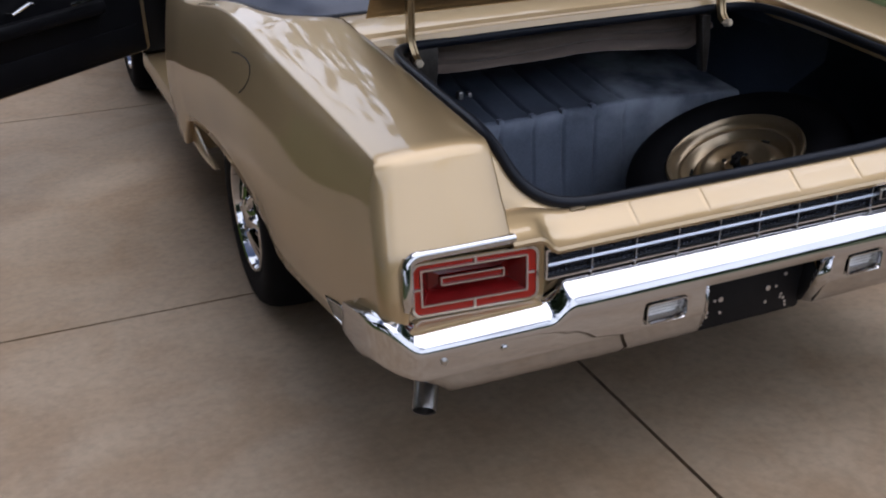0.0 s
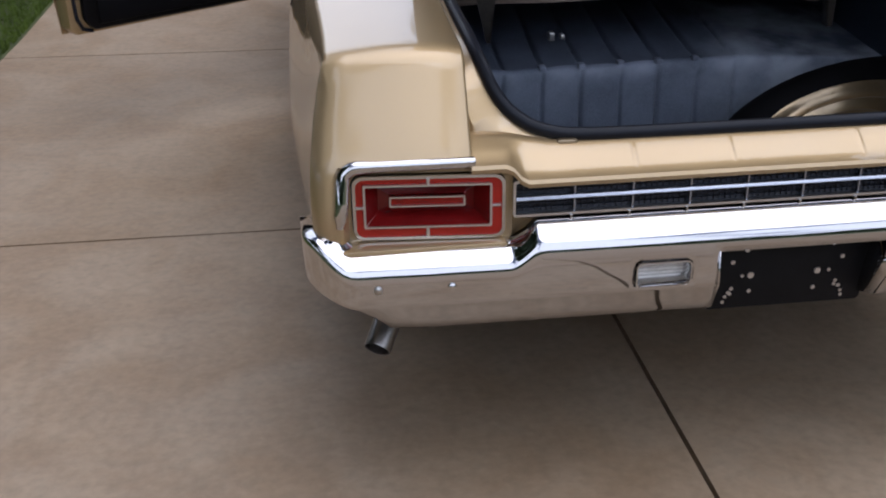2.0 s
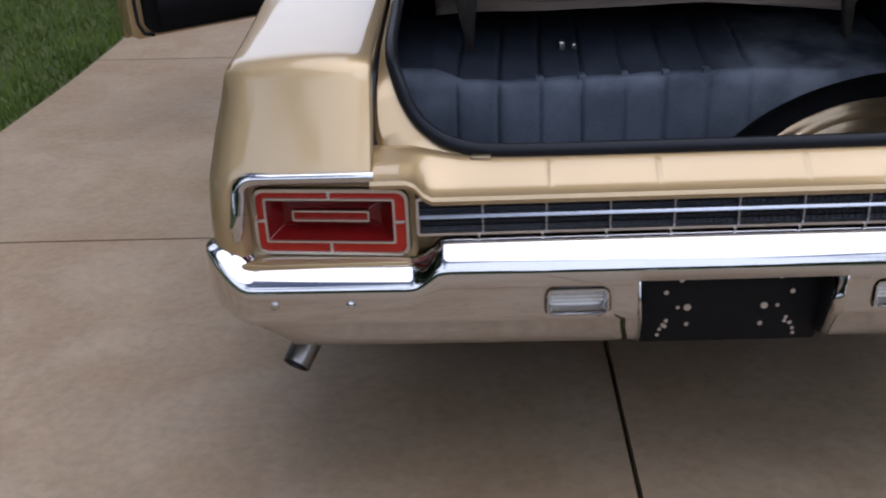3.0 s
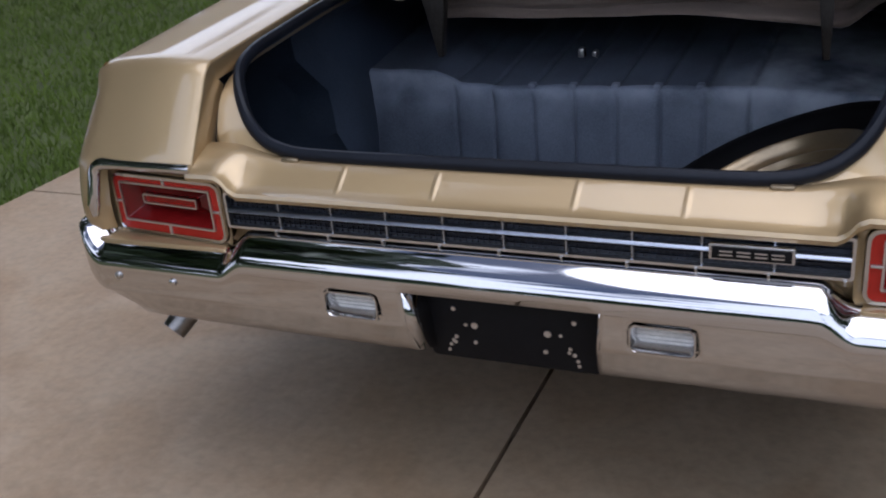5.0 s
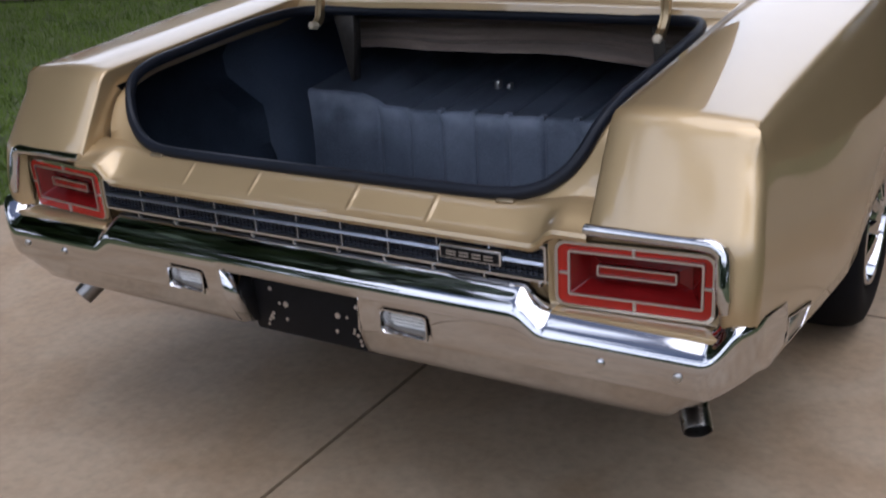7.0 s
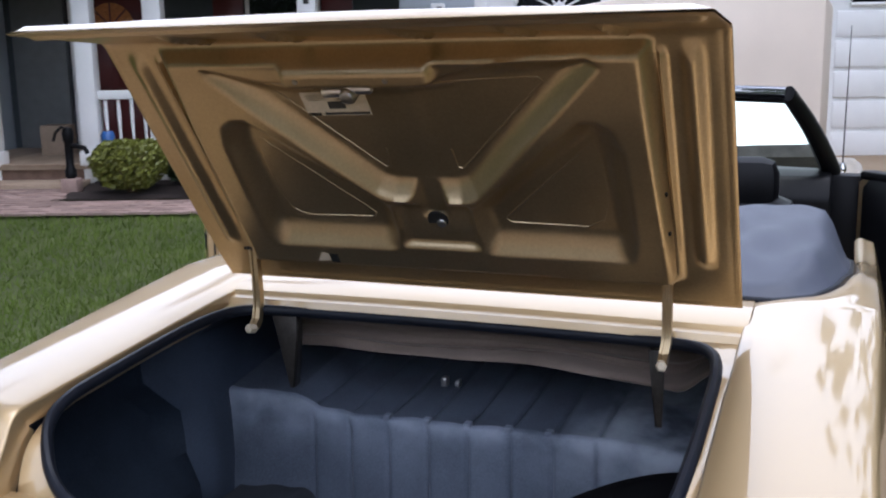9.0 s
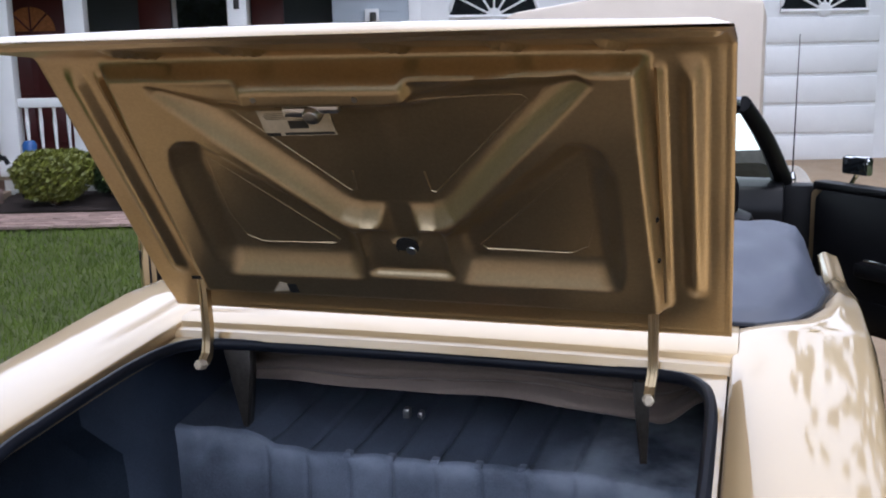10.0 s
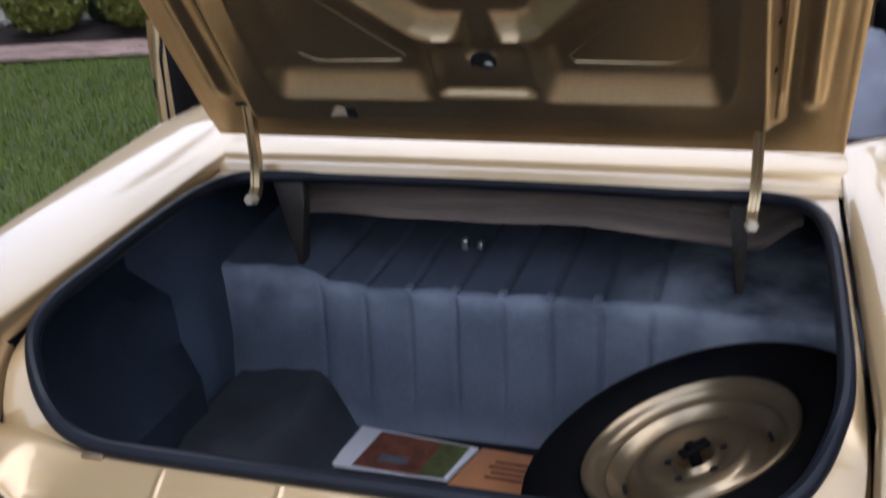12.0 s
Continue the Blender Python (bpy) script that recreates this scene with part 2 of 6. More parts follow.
def box(bm, x0, x1, y0, y1, z0, z1, bevel=0.0):
    vs = bmesh.ops.create_cube(bm, size=1)["verts"]
    for v in vs:
        v.co = Vector((x0 + (v.co.x + .5) * (x1 - x0), y0 + (v.co.y + .5) * (y1 - y0), z0 + (v.co.z + .5) * (z1 - z0)))
    if bevel:
        es = list({e for v in vs for e in v.link_edges})
        bmesh.ops.bevel(bm, geom=es, offset=bevel, segments=2, profile=0.5, affect="EDGES")
    return bm


def boxed(*a, bevel=0.0):
    return box(bmesh.new(), *a, bevel=bevel)


def grid(rows, closed_u=False, closed_v=False, skip=None):
    """A skin over rows of points."""
    bm = bmesh.new()
    vs = [[bm.verts.new(p) for p in r] for r in rows]
    nu, nv = len(rows), len(rows[0])
    for i in range(nu if closed_u else nu - 1):
        for j in range(nv if closed_v else nv - 1):
            if skip and skip(i, j):
                continue
            q = (vs[i][j], vs[(i + 1) % nu][j], vs[(i + 1) % nu][(j + 1) % nv], vs[i][(j + 1) % nv])
            if len({tuple(v.co) for v in q}) >= 3:
                try:
                    bm.faces.new(q)
                except ValueError:
                    pass
    bmesh.ops.remove_doubles(bm, verts=bm.verts, dist=1e-5)
    return bm


def tube(path, radius, sides=8, closed=False, flat=1.0, bm=None, caps=True, up=(0, 0, 1)):
    """A round or flattened rod swept along a path."""
    bm = bm or bmesh.new()
    pts = [Vector(p) for p in path]
    n = len(pts)
    rings = []
    for i, p in enumerate(pts):
        a = pts[(i - 1) % n] if closed or i else pts[i]
        b = pts[(i + 1) % n] if closed or i < n - 1 else pts[i]
        d = (b - a).normalized()
        s = d.cross(Vector(up))
        if s.length < 1e-4:
            s = d.cross(Vector((1, 0, 0)))
        s.normalize()
        t = s.cross(d)
        r = radius[i] if isinstance(radius, (list, tuple)) else radius
        rings.append([bm.verts.new(p + s * math.cos(k * math.tau / sides) * r + t * math.sin(k * math.tau / sides) * r * flat) for k in range(sides)])
    for i in range(n if closed else n - 1):
        for k in range(sides):
            bm.faces.new((rings[i][k], rings[(i + 1) % n][k], rings[(i + 1) % n][(k + 1) % sides], rings[i][(k + 1) % sides]))
    if caps and not closed:
        bm.faces.new(rings[0][::-1])
        bm.faces.new(rings[-1])
    return bm


def lathe(profile, segs=48, m=None, closed=True):
    """Turn (radius, height) points about z."""
    rows = [[(r * math.cos(k * math.tau / segs), r * math.sin(k * math.tau / segs), h) for r, h in profile] for k in range(segs)]
    bm = grid(rows, closed_u=True)
    bmesh.ops.recalc_face_normals(bm, faces=bm.faces)
    if m is not None:
        bmesh.ops.transform(bm, matrix=m, verts=bm.verts)
    return bm


def prism(points, axis, a, b, bevel=0.0, bm=None):
    """A flat outline pushed along an axis from a to b."""
    bm = bm or bmesh.new()

    def at(p, v):
        q = list(p)
        q.insert("xyz".index(axis), v)
        return q
    lo = [bm.verts.new(at(p, a)) for p in points]
    hi = [bm.verts.new(at(p, b)) for p in points]
    fs = [bm.faces.new(lo[::-1]), bm.faces.new(hi)]
    n = len(points)
    for i in range(n):
        fs.append(bm.faces.new((lo[i], lo[(i + 1) % n], hi[(i + 1) % n], hi[i])))
    bmesh.ops.recalc_face_normals(bm, faces=fs)
    if bevel:
        es = list({e for v in lo + hi for e in v.link_edges})
        bmesh.ops.bevel(bm, geom=es, offset=bevel, segments=2, profile=0.5, affect="EDGES")
    return bm


def rrect(x0, x1, y0, y1, r, n=5):
    """A rounded outline in the plane."""
    o = []
    for cx, cy, a in ((x1 - r, y1 - r, 0), (x0 + r, y1 - r, 90), (x0 + r, y0 + r, 180), (x1 - r, y0 + r, 270)):
        for k in range(n + 1):
            t = radians(a + 90 * k / n)
            o.append((cx + r * math.cos(t), cy + r * math.sin(t)))
    return o


def smooth(t):
    t = max(0.0, min(1.0, t))
    return t * t * (3 - 2 * t)


def lerp(a, b, t):
    return a + (b - a) * t


def interp(t, table):
    """Piecewise linear value from (key, value) pairs."""
    if t <= table[0][0]:
        return table[0][1]
    for (a, va), (b, vb) in zip(table, table[1:]):
        if t <= b:
            return lerp(va, vb, (t - a) / (b - a))
    return table[-1][1]


def mirrored(bm):
    """The same mesh on the car's other side."""
    for v in bm.verts:
        v.co.x = -v.co.x
    bmesh.ops.reverse_faces(bm, faces=bm.faces)
    return bm


# ---- ground ----
HX, HY = -0.34, 0.94            # way towards the house


def ground_z(x, y):
    s = x * HX + y * HY
    return 0.03 * (max(0.0, s - 4.4) + max(0.0, s - 5.2))


def lawn_sheet():
    xs = [-400, -120, -40, -20, -14] + [-12 + .5 * i for i in range(49)] + [14, 20, 40, 120, 400]
    ys = [-400, -120, -40, -20, -12] + [-8 + .5 * i for i in range(49)] + [18, 24, 40, 120, 400]
    return grid([[(x, y, min(ground_z(x, y), 0.6) - 0.035) for y in ys] for x in xs])


ground = part("ground", lawn_sheet(), SOIL, None, angle=0)
tagged(ground, "green lawn soil reaching to the horizon", "lawn", kind="structure")

driveway = thing("driveway", (0, 0, 0), "tan brushed concrete driveway slabs with saw-cut joints", "driveway", kind="structure")
JX, JY = [-2.75, -0.14, 2.47], [-9.04, -6.40, -3.75, -1.11, 1.53, 4.17, 6.81, 9.45, 12.1]
for i in range(2):
    for j in range(8):
        bm = bmesh.new()
        n = 8
        x0, x1, y0, y1 = JX[i] + .006, JX[i + 1] - .006, JY[j] + .006, JY[j + 1] - .006
        top = [[bm.verts.new((lerp(x0, x1, a / n), lerp(y0, y1, b / n), ground_z(lerp(x0, x1, a / n), lerp(y0, y1, b / n)))) for b in range(n + 1)] for a in range(n + 1)]
        for a in range(n):
            for b in range(n):
                bm.faces.new((top[a][b], top[a + 1][b], top[a + 1][b + 1], top[a][b + 1]))
        edge = [e for e in bm.edges if e.is_boundary]
        ext = bmesh.ops.extrude_edge_only(bm, edges=edge)["geom"]
        low = [g for g in ext if isinstance(g, bmesh.types.BMVert)]
        for v in low:
            v.co.z -= 0.10
        bmesh.ops.recalc_face_normals(bm, faces=bm.faces)
        part("slab", bm, CONCRETE, driveway, angle=20)

# ---- car ----
car = thing("car", (0, 2.6, 0), "gold two-door convertible with open trunk and open doors on a driveway", "car")


def deck_z(y):
    return high_z(y) - 0.105 * smooth((y - 1.36) / 0.80)


def high_z(y):
    return 0.946 + 0.085 * (min(y, 1.15) - 0.16) + 0.03 * smooth((y - 1.15) / 1.2)


def fin_x(y):
    return 0.916 + 0.028 * smooth((y - 0.16) / 1.1) + 0.025 * smooth((y - 1.2) / 1.2)


def inner_x(y):
    return interp(y, ((1.10, 0.655), (1.15, 0.665), (1.19, 0.73), (1.24, 0.80), (1.36, 0.855), (1.6, 0.892), (1.95, 0.900), (2.4, 0.905)))


def sill_z(y):
    """Lower edge of the side panel, with the flattened wheel opening."""
    base = interp(y, ((0.05, 0.52), (0.25, 0.512), (0.285, 0.472), (0.6, 0.447), (0.95, 0.42), (1.72, 0.405), (2.4, 0.335)))
    t = (y - 1.58) / 0.70
    return base if abs(t) >= 1 else max(base, 0.40 + 0.135 * (1 - t * t) ** 0.45)


BEND = [((1 - t) ** 2 * 0.192 + 2 * t * (1 - t) * 0.1615 + t * t * 0.1447, (1 - t) ** 2 * 0.9487 + 2 * t * (1 - t) * 0.9478 + t * t * 0.9212) for t in [k / 7 for k in range(8)]]


def rear_y(z):
    """Rear edge of the fender side, leaning forward up to the rounded bend."""
    if z > 0.9212:
        return interp(z, [(b, a) for a, b in BEND[::-1]])
    return interp(z, ((0.50, 0.06), (0.62, 0.035), (0.66, 0.03), (0.765, 0.05), (0.9212, 0.1447)))


def side_x(y, s):
    """Half width at the share s of the way from the fin down to the lower edge."""
    full = lerp(0.960, 1.005, smooth((y - 0.03) / 0.85)) + 0.015 * smooth((y - 1.5) / 0.8)
    bulge = interp(s, ((0, 0), (0.06, 0.22), (0.25, 0.62), (0.45, 0.93), (0.58, 1.0), (0.75, 0.96), (1, 0.68)))
    f = fin_x(y)
    return f + (full - f) * bulge


SIDE_S = [0, 0.012, 0.03, 0.06, 0.1, 0.16, 0.24, 0.32, 0.4, 0.48, 0.54, 0.6, 0.68, 0.76, 0.84, 0.92, 1.0]


def top_row(Y, z, lean):
    """Points across the fender's top or its slanted rear face, from trunk gap to outer edge."""
    cy, cz = math.sin(lean), math.cos(lean)
    xi, xf = inner_x(Y), fin_x(Y)
    row = [(xi + 0.004, Y + 0.075 * cy, z - (0.045 + 0.03 * cy) * cz), (xi, Y + 0.007 * cy, z - 0.007 * cz), (xi + 0.0015, Y + 0.0025 * cy, z - 0.0025 * cz), (xi + 0.006, Y, z)]
    for k in range(1, 9):
        u = k / 9
        h = 0.010 * math.sin(math.pi * u ** 0.8)
        row.append((lerp(xi + 0.006, xf - 0.02, u), Y - h * cy, z + h * cz))
    return row + [(xf - 0.013, Y + 0.001 * cy, z - 0.001 * cz), (xf - 0.006, Y + 0.003 * cy, z - 0.003 * cz)]


def corner_r(z):
    """Radius of the upright corner between the slanted rear face and the side."""
    return 0.034 * smooth((0.942 - z) / 0.060)


def quarter_panel():
    Y0 = BEND[0][0]
    ys = [Y0, 0.20, 0.23, 0.28, 0.36, 0.46, 0.56, 0.68, 0.8] + [0.9 + 0.03 * i for i in range(39)] + [2.1, 2.2, 2.3, 2.4, 2.46]
    rows = []
    for Y in ys:
        dz = deck_z(Y)
        row = top_row(Y, dz, 0.0)
        zb = sill_z(Y)
        for s in SIDE_S:
            z = lerp(dz - 0.006, zb, s)
            fade = max(0.0, 1 - (Y - Y0) / 0.24)
            y = Y - (Y0 - rear_y(z) - corner_r(z)) * fade
            row.append((side_x(y, s), y, z))
        x, y, z = row[-1]
        row += [(x - 0.012, y, z - 0.004), (x - 0.03, y, z + 0.006)]
        rows.append(row)
    bm = grid(rows)
    cap = []
    tops = [(y, z, radians(59) * smooth(k / 7)) for k, (y, z) in enumerate(BEND)] + [(rear_y(z), z, radians(59)) for z in [lerp(0.9212, 0.762, k / 12) for k in range(1, 13)]]
    tops[0] = (Y0, deck_z(Y0), 0.0)
    for k, (y, z, lean) in enumerate(tops):
        row = top_row(Y0, z, lean)
        r = corner_r(z)
        out = side_x(y + r, max(0.0, (deck_z(Y0) - 0.001 - z) / (deck_z(Y0) - 0.006 - sill_z(Y0))))
        row = [(lerp(a, a * out / fin_x(Y0), smooth((a - 0.7) / 0.2)) if k else a, b - Y0 + y, c) for a, b, c in row]
        if r > 0.001:
            row = [(min(a, out - r), b, c) for a, b, c in row[:-2]]
            cap.append(row + [(out - r + r * math.sin(radians(g)), y + r * (1 - math.cos(radians(g))), z - 0.002 * g / 90) for g in (18, 45, 72)] + [(out, y + r, z - 0.005)])
        else:
            x1, y1, z1 = row[-1]
            cap.append(row + [(lerp(x1, out, 0.5), lerp(y1, y, 0.5), z1 - 0.001), (out, y, z - 0.005)])
    vs = [[bm.verts.new(p) for p in r] for r in cap]
    for a, b in zip(vs, vs[1:]):
        for j in range(len(a) - 1):
            bm.faces.new((a[j], a[j + 1], b[j + 1], b[j]))
    # rear edge of the side panel beside the lamp, down to the bumper
    last = None
    for k in range(9):
        z = lerp(tops[-1][1], 0.54, k / 8)
        y = rear_y(z)
        r = corner_r(z)
        out = side_x(y + r, (deck_z(Y0) - 0.001 - z) / (deck_z(Y0) - 0.006 - sill_z(Y0)))
        row = [bm.verts.new(p) for p in [(0.890, y + 0.03, z), (0.900, y + 0.008, z), (0.906, y + 0.001, z)]]
        if k:
            row += [bm.verts.new((out - r + r * math.sin(radians(g)), y + r * (1 - math.cos(radians(g))), z - 0.002 * g / 90)) for g in (0, 18, 45, 72)] + [bm.verts.new((out, y + r, z - 0.005))]
        else:
            row += vs[-1][-5:]
        if last:
            for j in range(len(row) - 1):
                bm.faces.new((last[j], last[j + 1], row[j + 1], row[j]))
        last = row
    bmesh.ops.remove_doubles(bm, verts=bm.verts, dist=2e-4)
    return bm


for side in (1, -1):
    bm = quarter_panel()
    bmesh.ops.recalc_face_normals(bm, faces=bm.faces)
    if side < 0:
        mirrored(bm)
    part("quarter_panel", bm, GOLD, car, solid=0.0, angle=72)

# tail panel between the lamps, stepped up to the trunk seal


STEPS = (-0.335, -0.14, 0.125, 0.315)


def tail_panel():
    xs = [-0.66, -0.65, -0.63, -0.61, -0.595, -0.58, -0.565, -0.55, -0.5]
    xs += [-0.45 + 0.9 * i / 60 for i in range(61)]
    xs += [-x for x in xs[8::-1]]
    xs = sorted(set(xs) | {c + d for c in STEPS for d in (-0.010, -0.007, -0.0045, -0.002, 0.0, 0.002, 0.0045, 0.007, 0.010)})
    rows = []
    for x in xs:
        a = abs(x)
        lift = 0.034 * smooth((a - 0.552) / 0.04)
        lip = 0.718 + lift
        zin = 0.768 + 0.02 * smooth((a - 0.47) / 0.15)
        push = 0.0
        for c in STEPS:
            push = max(push, 0.0017 * smooth(1 - abs(x - c) / 0.0075))
        back = 0.07 * smooth((a - 0.582) / 0.012)
        rows.append([(x, 0.085 + back, 0.56), (x, 0.068 + back, 0.60), (x, 0.058 + back, 0.66), (x, 0.052 + back, lip - 0.02), (x, 0.034, lip - 0.012), (x, 0.030, lip - 0.003), (x, 0.034, lip + 0.004),
                     (x, 0.050, lip + 0.008), (x, 0.062 - push, lip + 0.016), (x, 0.085 - push, (lip + zin) / 2 + 0.008 + push), (x, 0.102, zin - 0.004 + push * .3),
                     (x, 0.114, zin + 0.001), (x, 0.135, zin + 0.002), (x, 0.150, zin - 0.03)])
    return grid(rows)


bm = tail_panel()
bmesh.ops.recalc_face_normals(bm, faces=bm.faces)
part("tail_panel", bm, GOLD, car, angle=28)

# seal path round the trunk opening


def seal_path():
    half = [(0.0, 0.118, 0.776), (0.15, 0.118, 0.776), (0.3, 0.119, 0.776), (0.42, 0.121, 0.777), (0.48, 0.126, 0.782), (0.53, 0.137, 0.797), (0.57, 0.155, 0.825),
            (0.595, 0.175, 0.86), (0.612, 0.20, 0.90), (0.622, 0.235, 0.925), (0.627, 0.30, 0.942), (0.629, 0.4, 0.951), (0.629, 0.55, 0.964), (0.627, 0.7, 0.975),
            (0.615, 0.81, 0.980), (0.588, 0.872, 0.981), (0.54, 0.910, 0.978), (0.45, 0.932, 0.974), (0.3, 0.942, 0.972), (0.15, 0.947, 0.972), (0.0, 0.949, 0.972)]
    pts = half + [(-x, y, z) for x, y, z in half[-2:0:-1]]
    out = []
    n = len(pts)
    for i in range(n):
        p0, p1, p2, p3 = (Vector(pts[(i + k) % n]) for k in (-1, 0, 1, 2))
        for t in (0, 0.25, 0.5, 0.75):
            out.append(0.5 * (2 * p1 + (p2 - p0) * t + (2 * p0 - 5 * p1 + 4 * p2 - p3) * t * t + (3 * p1 - p0 - 3 * p2 + p3) * t ** 3))
    return out


SEAL_PATH = seal_path()
part("trunk_seal", tube(SEAL_PATH, 0.0125, 10, closed=True, flat=1.1), SEAL, car, "black rubber trunk weatherstrip")
# gutter flange from the seal out to the gap
rows = []
for p in SEAL_PATH:
    sx = 1 if p.x > 0 else -1
    rise = smooth((p.z - 0.78) / 0.14)
    edge = Vector((sx * 0.6495 if rise > 0 and p.y < 0.86 else p.x * 1.0, p.y, p.z - 0.012))
    if p.y < 0.38 and abs(p.x) > 0.44:
        t = smooth((abs(p.x) - 0.44) / 0.17)
        k = smooth((0.36 - p.y) / 0.16)
        edge = Vector((lerp(p.x, sx * 0.6495, t), lerp(p.y, max(0.06, p.y - 0.02 * k), t), lerp(p.z - 0.012, max(0.775, p.z - 0.012 - 0.018 * k), t)))
    if p.y >= 0.84:
        edge = Vector((sx * min(0.6495, abs(p.x) * 1.08), max(p.y + 0.012, 0.930), deck_z(0.93) - 0.028))
    under = Vector((sx * 0.007 if p.y < 0.86 and abs(edge.x) > 0.60 else 0.0, 0.0, -0.024 if p.y < 0.86 and abs(edge.x) > 0.60 else -0.016))
    rows.append([p + Vector((0, 0, -0.010)), p.lerp(edge, 0.5) + Vector((0, 0, -0.004)), edge, edge + under])
bm = grid(rows, closed_u=True)
bmesh.ops.recalc_face_normals(bm, faces=bm.faces)
part("trunk_gutter", bm, GOLD, car, angle=40)

# deck filler between lid and top boot
rows = []
for k in range(15):
    x = lerp(-0.668, 0.668, k / 14)
    b = 0.006 * (1 - (x / 0.668) ** 2)
    rows.append([(x, 0.930, deck_z(0.93) - 0.03 + b), (x, 0.938, deck_z(0.94) - 0.014 + b), (x, 0.958, deck_z(0.96) - 0.012 + b), (x, 0.966, deck_z(0.97) - 0.002 + b), (x, 0.985, deck_z(0.98) + 0.003 + b),
                 (x, 1.05, deck_z(1.05) + 0.006 + b), (x, 1.12, deck_z(1.12) + 0.003 + b), (x, 1.20, deck_z(1.18) - 0.006 + b)])
part("deck_panel", grid(rows), GOLD, car, angle=30)

# ---- rear lamps, trim and grille ----


def frame_bar(outer, inner, y_of, depth, lift=0.0):
    """A flat ring between two outlines of equal count, standing depth proud."""
    rows = []
    for (xa, za), (xb, zb) in zip(outer, inner):
        rows.append([(xa, y_of(xa), za), (xa, y_of(xa) - depth, za), (xb, y_of(xb) - depth - lift, zb), (xb, y_of(xb) + 0.004, zb)])
    bm = grid(rows, closed_u=True)
    bmesh.ops.recalc_face_normals(bm, faces=bm.faces)
    return bm


def lamp_y(x):
    return 0.047 + 0.095 * max(0.0, x - 0.595)


def tail_lamp(side):
    lamp = thing("tail_lamp", (side * 0.74, 0.06, 0.67))
    lamp.parent = car
    lamp.matrix_parent_inverse = car.matrix_basis.inverted()
    pieces = []
    o = rrect(0.594, 0.882, 0.606, 0.735, 0.020)
    o2 = rrect(0.600, 0.876, 0.612, 0.729, 0.016)
    i1 = rrect(0.619, 0.862, 0.630, 0.718, 0.004)
    i2 = rrect(0.623, 0.858, 0.634, 0.714, 0.003)
    core = rrect(0.668, 0.812, 0.668, 0.689, 0.003)
    core2 = rrect(0.671, 0.809, 0.671, 0.686, 0.002)
    base = rrect(0.580, 0.926, 0.590, 0.757, 0.030)
    hole = rrect(0.592, 0.884, 0.604, 0.737, 0.021)
    rows = [[(xa, (lamp_y(xa) - 0.004 if xa < .915 else 0.055), za), (lerp(xa, xb, .5), lamp_y(xb) + 0.004, lerp(za, zb, .5)), (xb, lamp_y(xb) + 0.006, zb), (xb, lamp_y(xb) + 0.03, zb)] for (xa, za), (xb, zb) in zip(base, hole)]
    bm = grid(rows, closed_u=True)
    bmesh.ops.recalc_face_normals(bm, faces=bm.faces)
    pieces.append(("lamp_housing", bm, GOLD, ""))
    pieces.append(("lamp_rim", frame_bar(o, o2, lambda x: lamp_y(x) + 0.01, 0.016), CHROME, "chrome lamp rim"))
    pieces.append(("outer_lens", frame_bar(o2, i1, lambda x: lamp_y(x) + 0.004, 0.006), RED, "bright red outer lens ring"))
    pieces.append(("inner_frame", frame_bar(i1, i2, lambda x: lamp_y(x) + 0.004, 0.011), ALU, "silver inner frame"))
    rows = [[(xa, lamp_y(xa) - 0.004, za), (lerp(xa, xb, 0.55), lamp_y(xb) + 0.030, lerp(za, zb, 0.55)), (xb, lamp_y(xb) + 0.022, zb), (xb, lamp_y(xb) + 0.012, zb)] for (xa, za), (xb, zb) in zip(i2, core)]
    bm = grid(rows, closed_u=True)
    bmesh.ops.recalc_face_normals(bm, faces=bm.faces)
    pieces.append(("inner_lens", bm, DEEPRED, "deep red dished lens"))
    bm = bmesh.new()
    vs = [bm.verts.new((x, lamp_y(x) + 0.012, z)) for x, z in core2]
    bm.faces.new(vs)
    bmesh.ops.recalc_face_normals(bm, faces=bm.faces)
    pieces.append(("core_lens", bm, CORE, "bright red core"))
    pieces.append(("core_frame", frame_bar(core, core2, lambda x: lamp_y(x) + 0.012, 0.006), ALU, "thin silver core frame"))
    for x0, x1, z0, z1 in ((0.736, 0.742, 0.716, 0.731), (0.738, 0.744, 0.610, 0.632), (0.602, 0.621, 0.670, 0.675), (0.860, 0.878, 0.670, 0.675)):
        bm = boxed(x0, x1, lamp_y(x0) - 0.006, lamp_y(x0) + 0.008, z0, z1, bevel=0.001)
        pieces.append(("divider", bm, ALU, ""))
    pieces.append(("lamp_shelf", boxed(0.592, 0.908, 0.022, 0.075, 0.575, 0.6035, bevel=0.005), GOLD, ""))
    for name, bm, mat, label in pieces:
        if side < 0:
            mirrored(bm)
        part(name, bm, mat, lamp, label)
    # bright moulding over the lamp
    path = [(0.654, 0.046, 0.762)] + [(lerp(0.66, 0.872, k / 6), lerp(0.045, 0.050, k / 6), 0.762) for k in range(7)]
    path += [(0.872 + 0.028 * math.sin(a), 0.050 - 0.006 * (1 - math.cos(a)), 0.734 + 0.028 * math.cos(a)) for a in (0.35, 0.7, 1.05, 1.4)] + [(0.903, 0.036, 0.70), (0.906, 0.032, 0.675), (0.908, 0.032, 0.650)]
    bm = tube(path, [0.0110] * 7 + [0.0135] * (len(path) - 8) + [0.008], 12)
    for v in bm.verts:
        v.co.y = lerp(v.co.y, v.co.y - 0.004, 0.5)
    if side < 0:
        mirrored(bm)
    part("lamp_moulding", bm, CHROME, car, "chrome moulding above the lamp")


for side in (1, -1):
    tail_lamp(side)

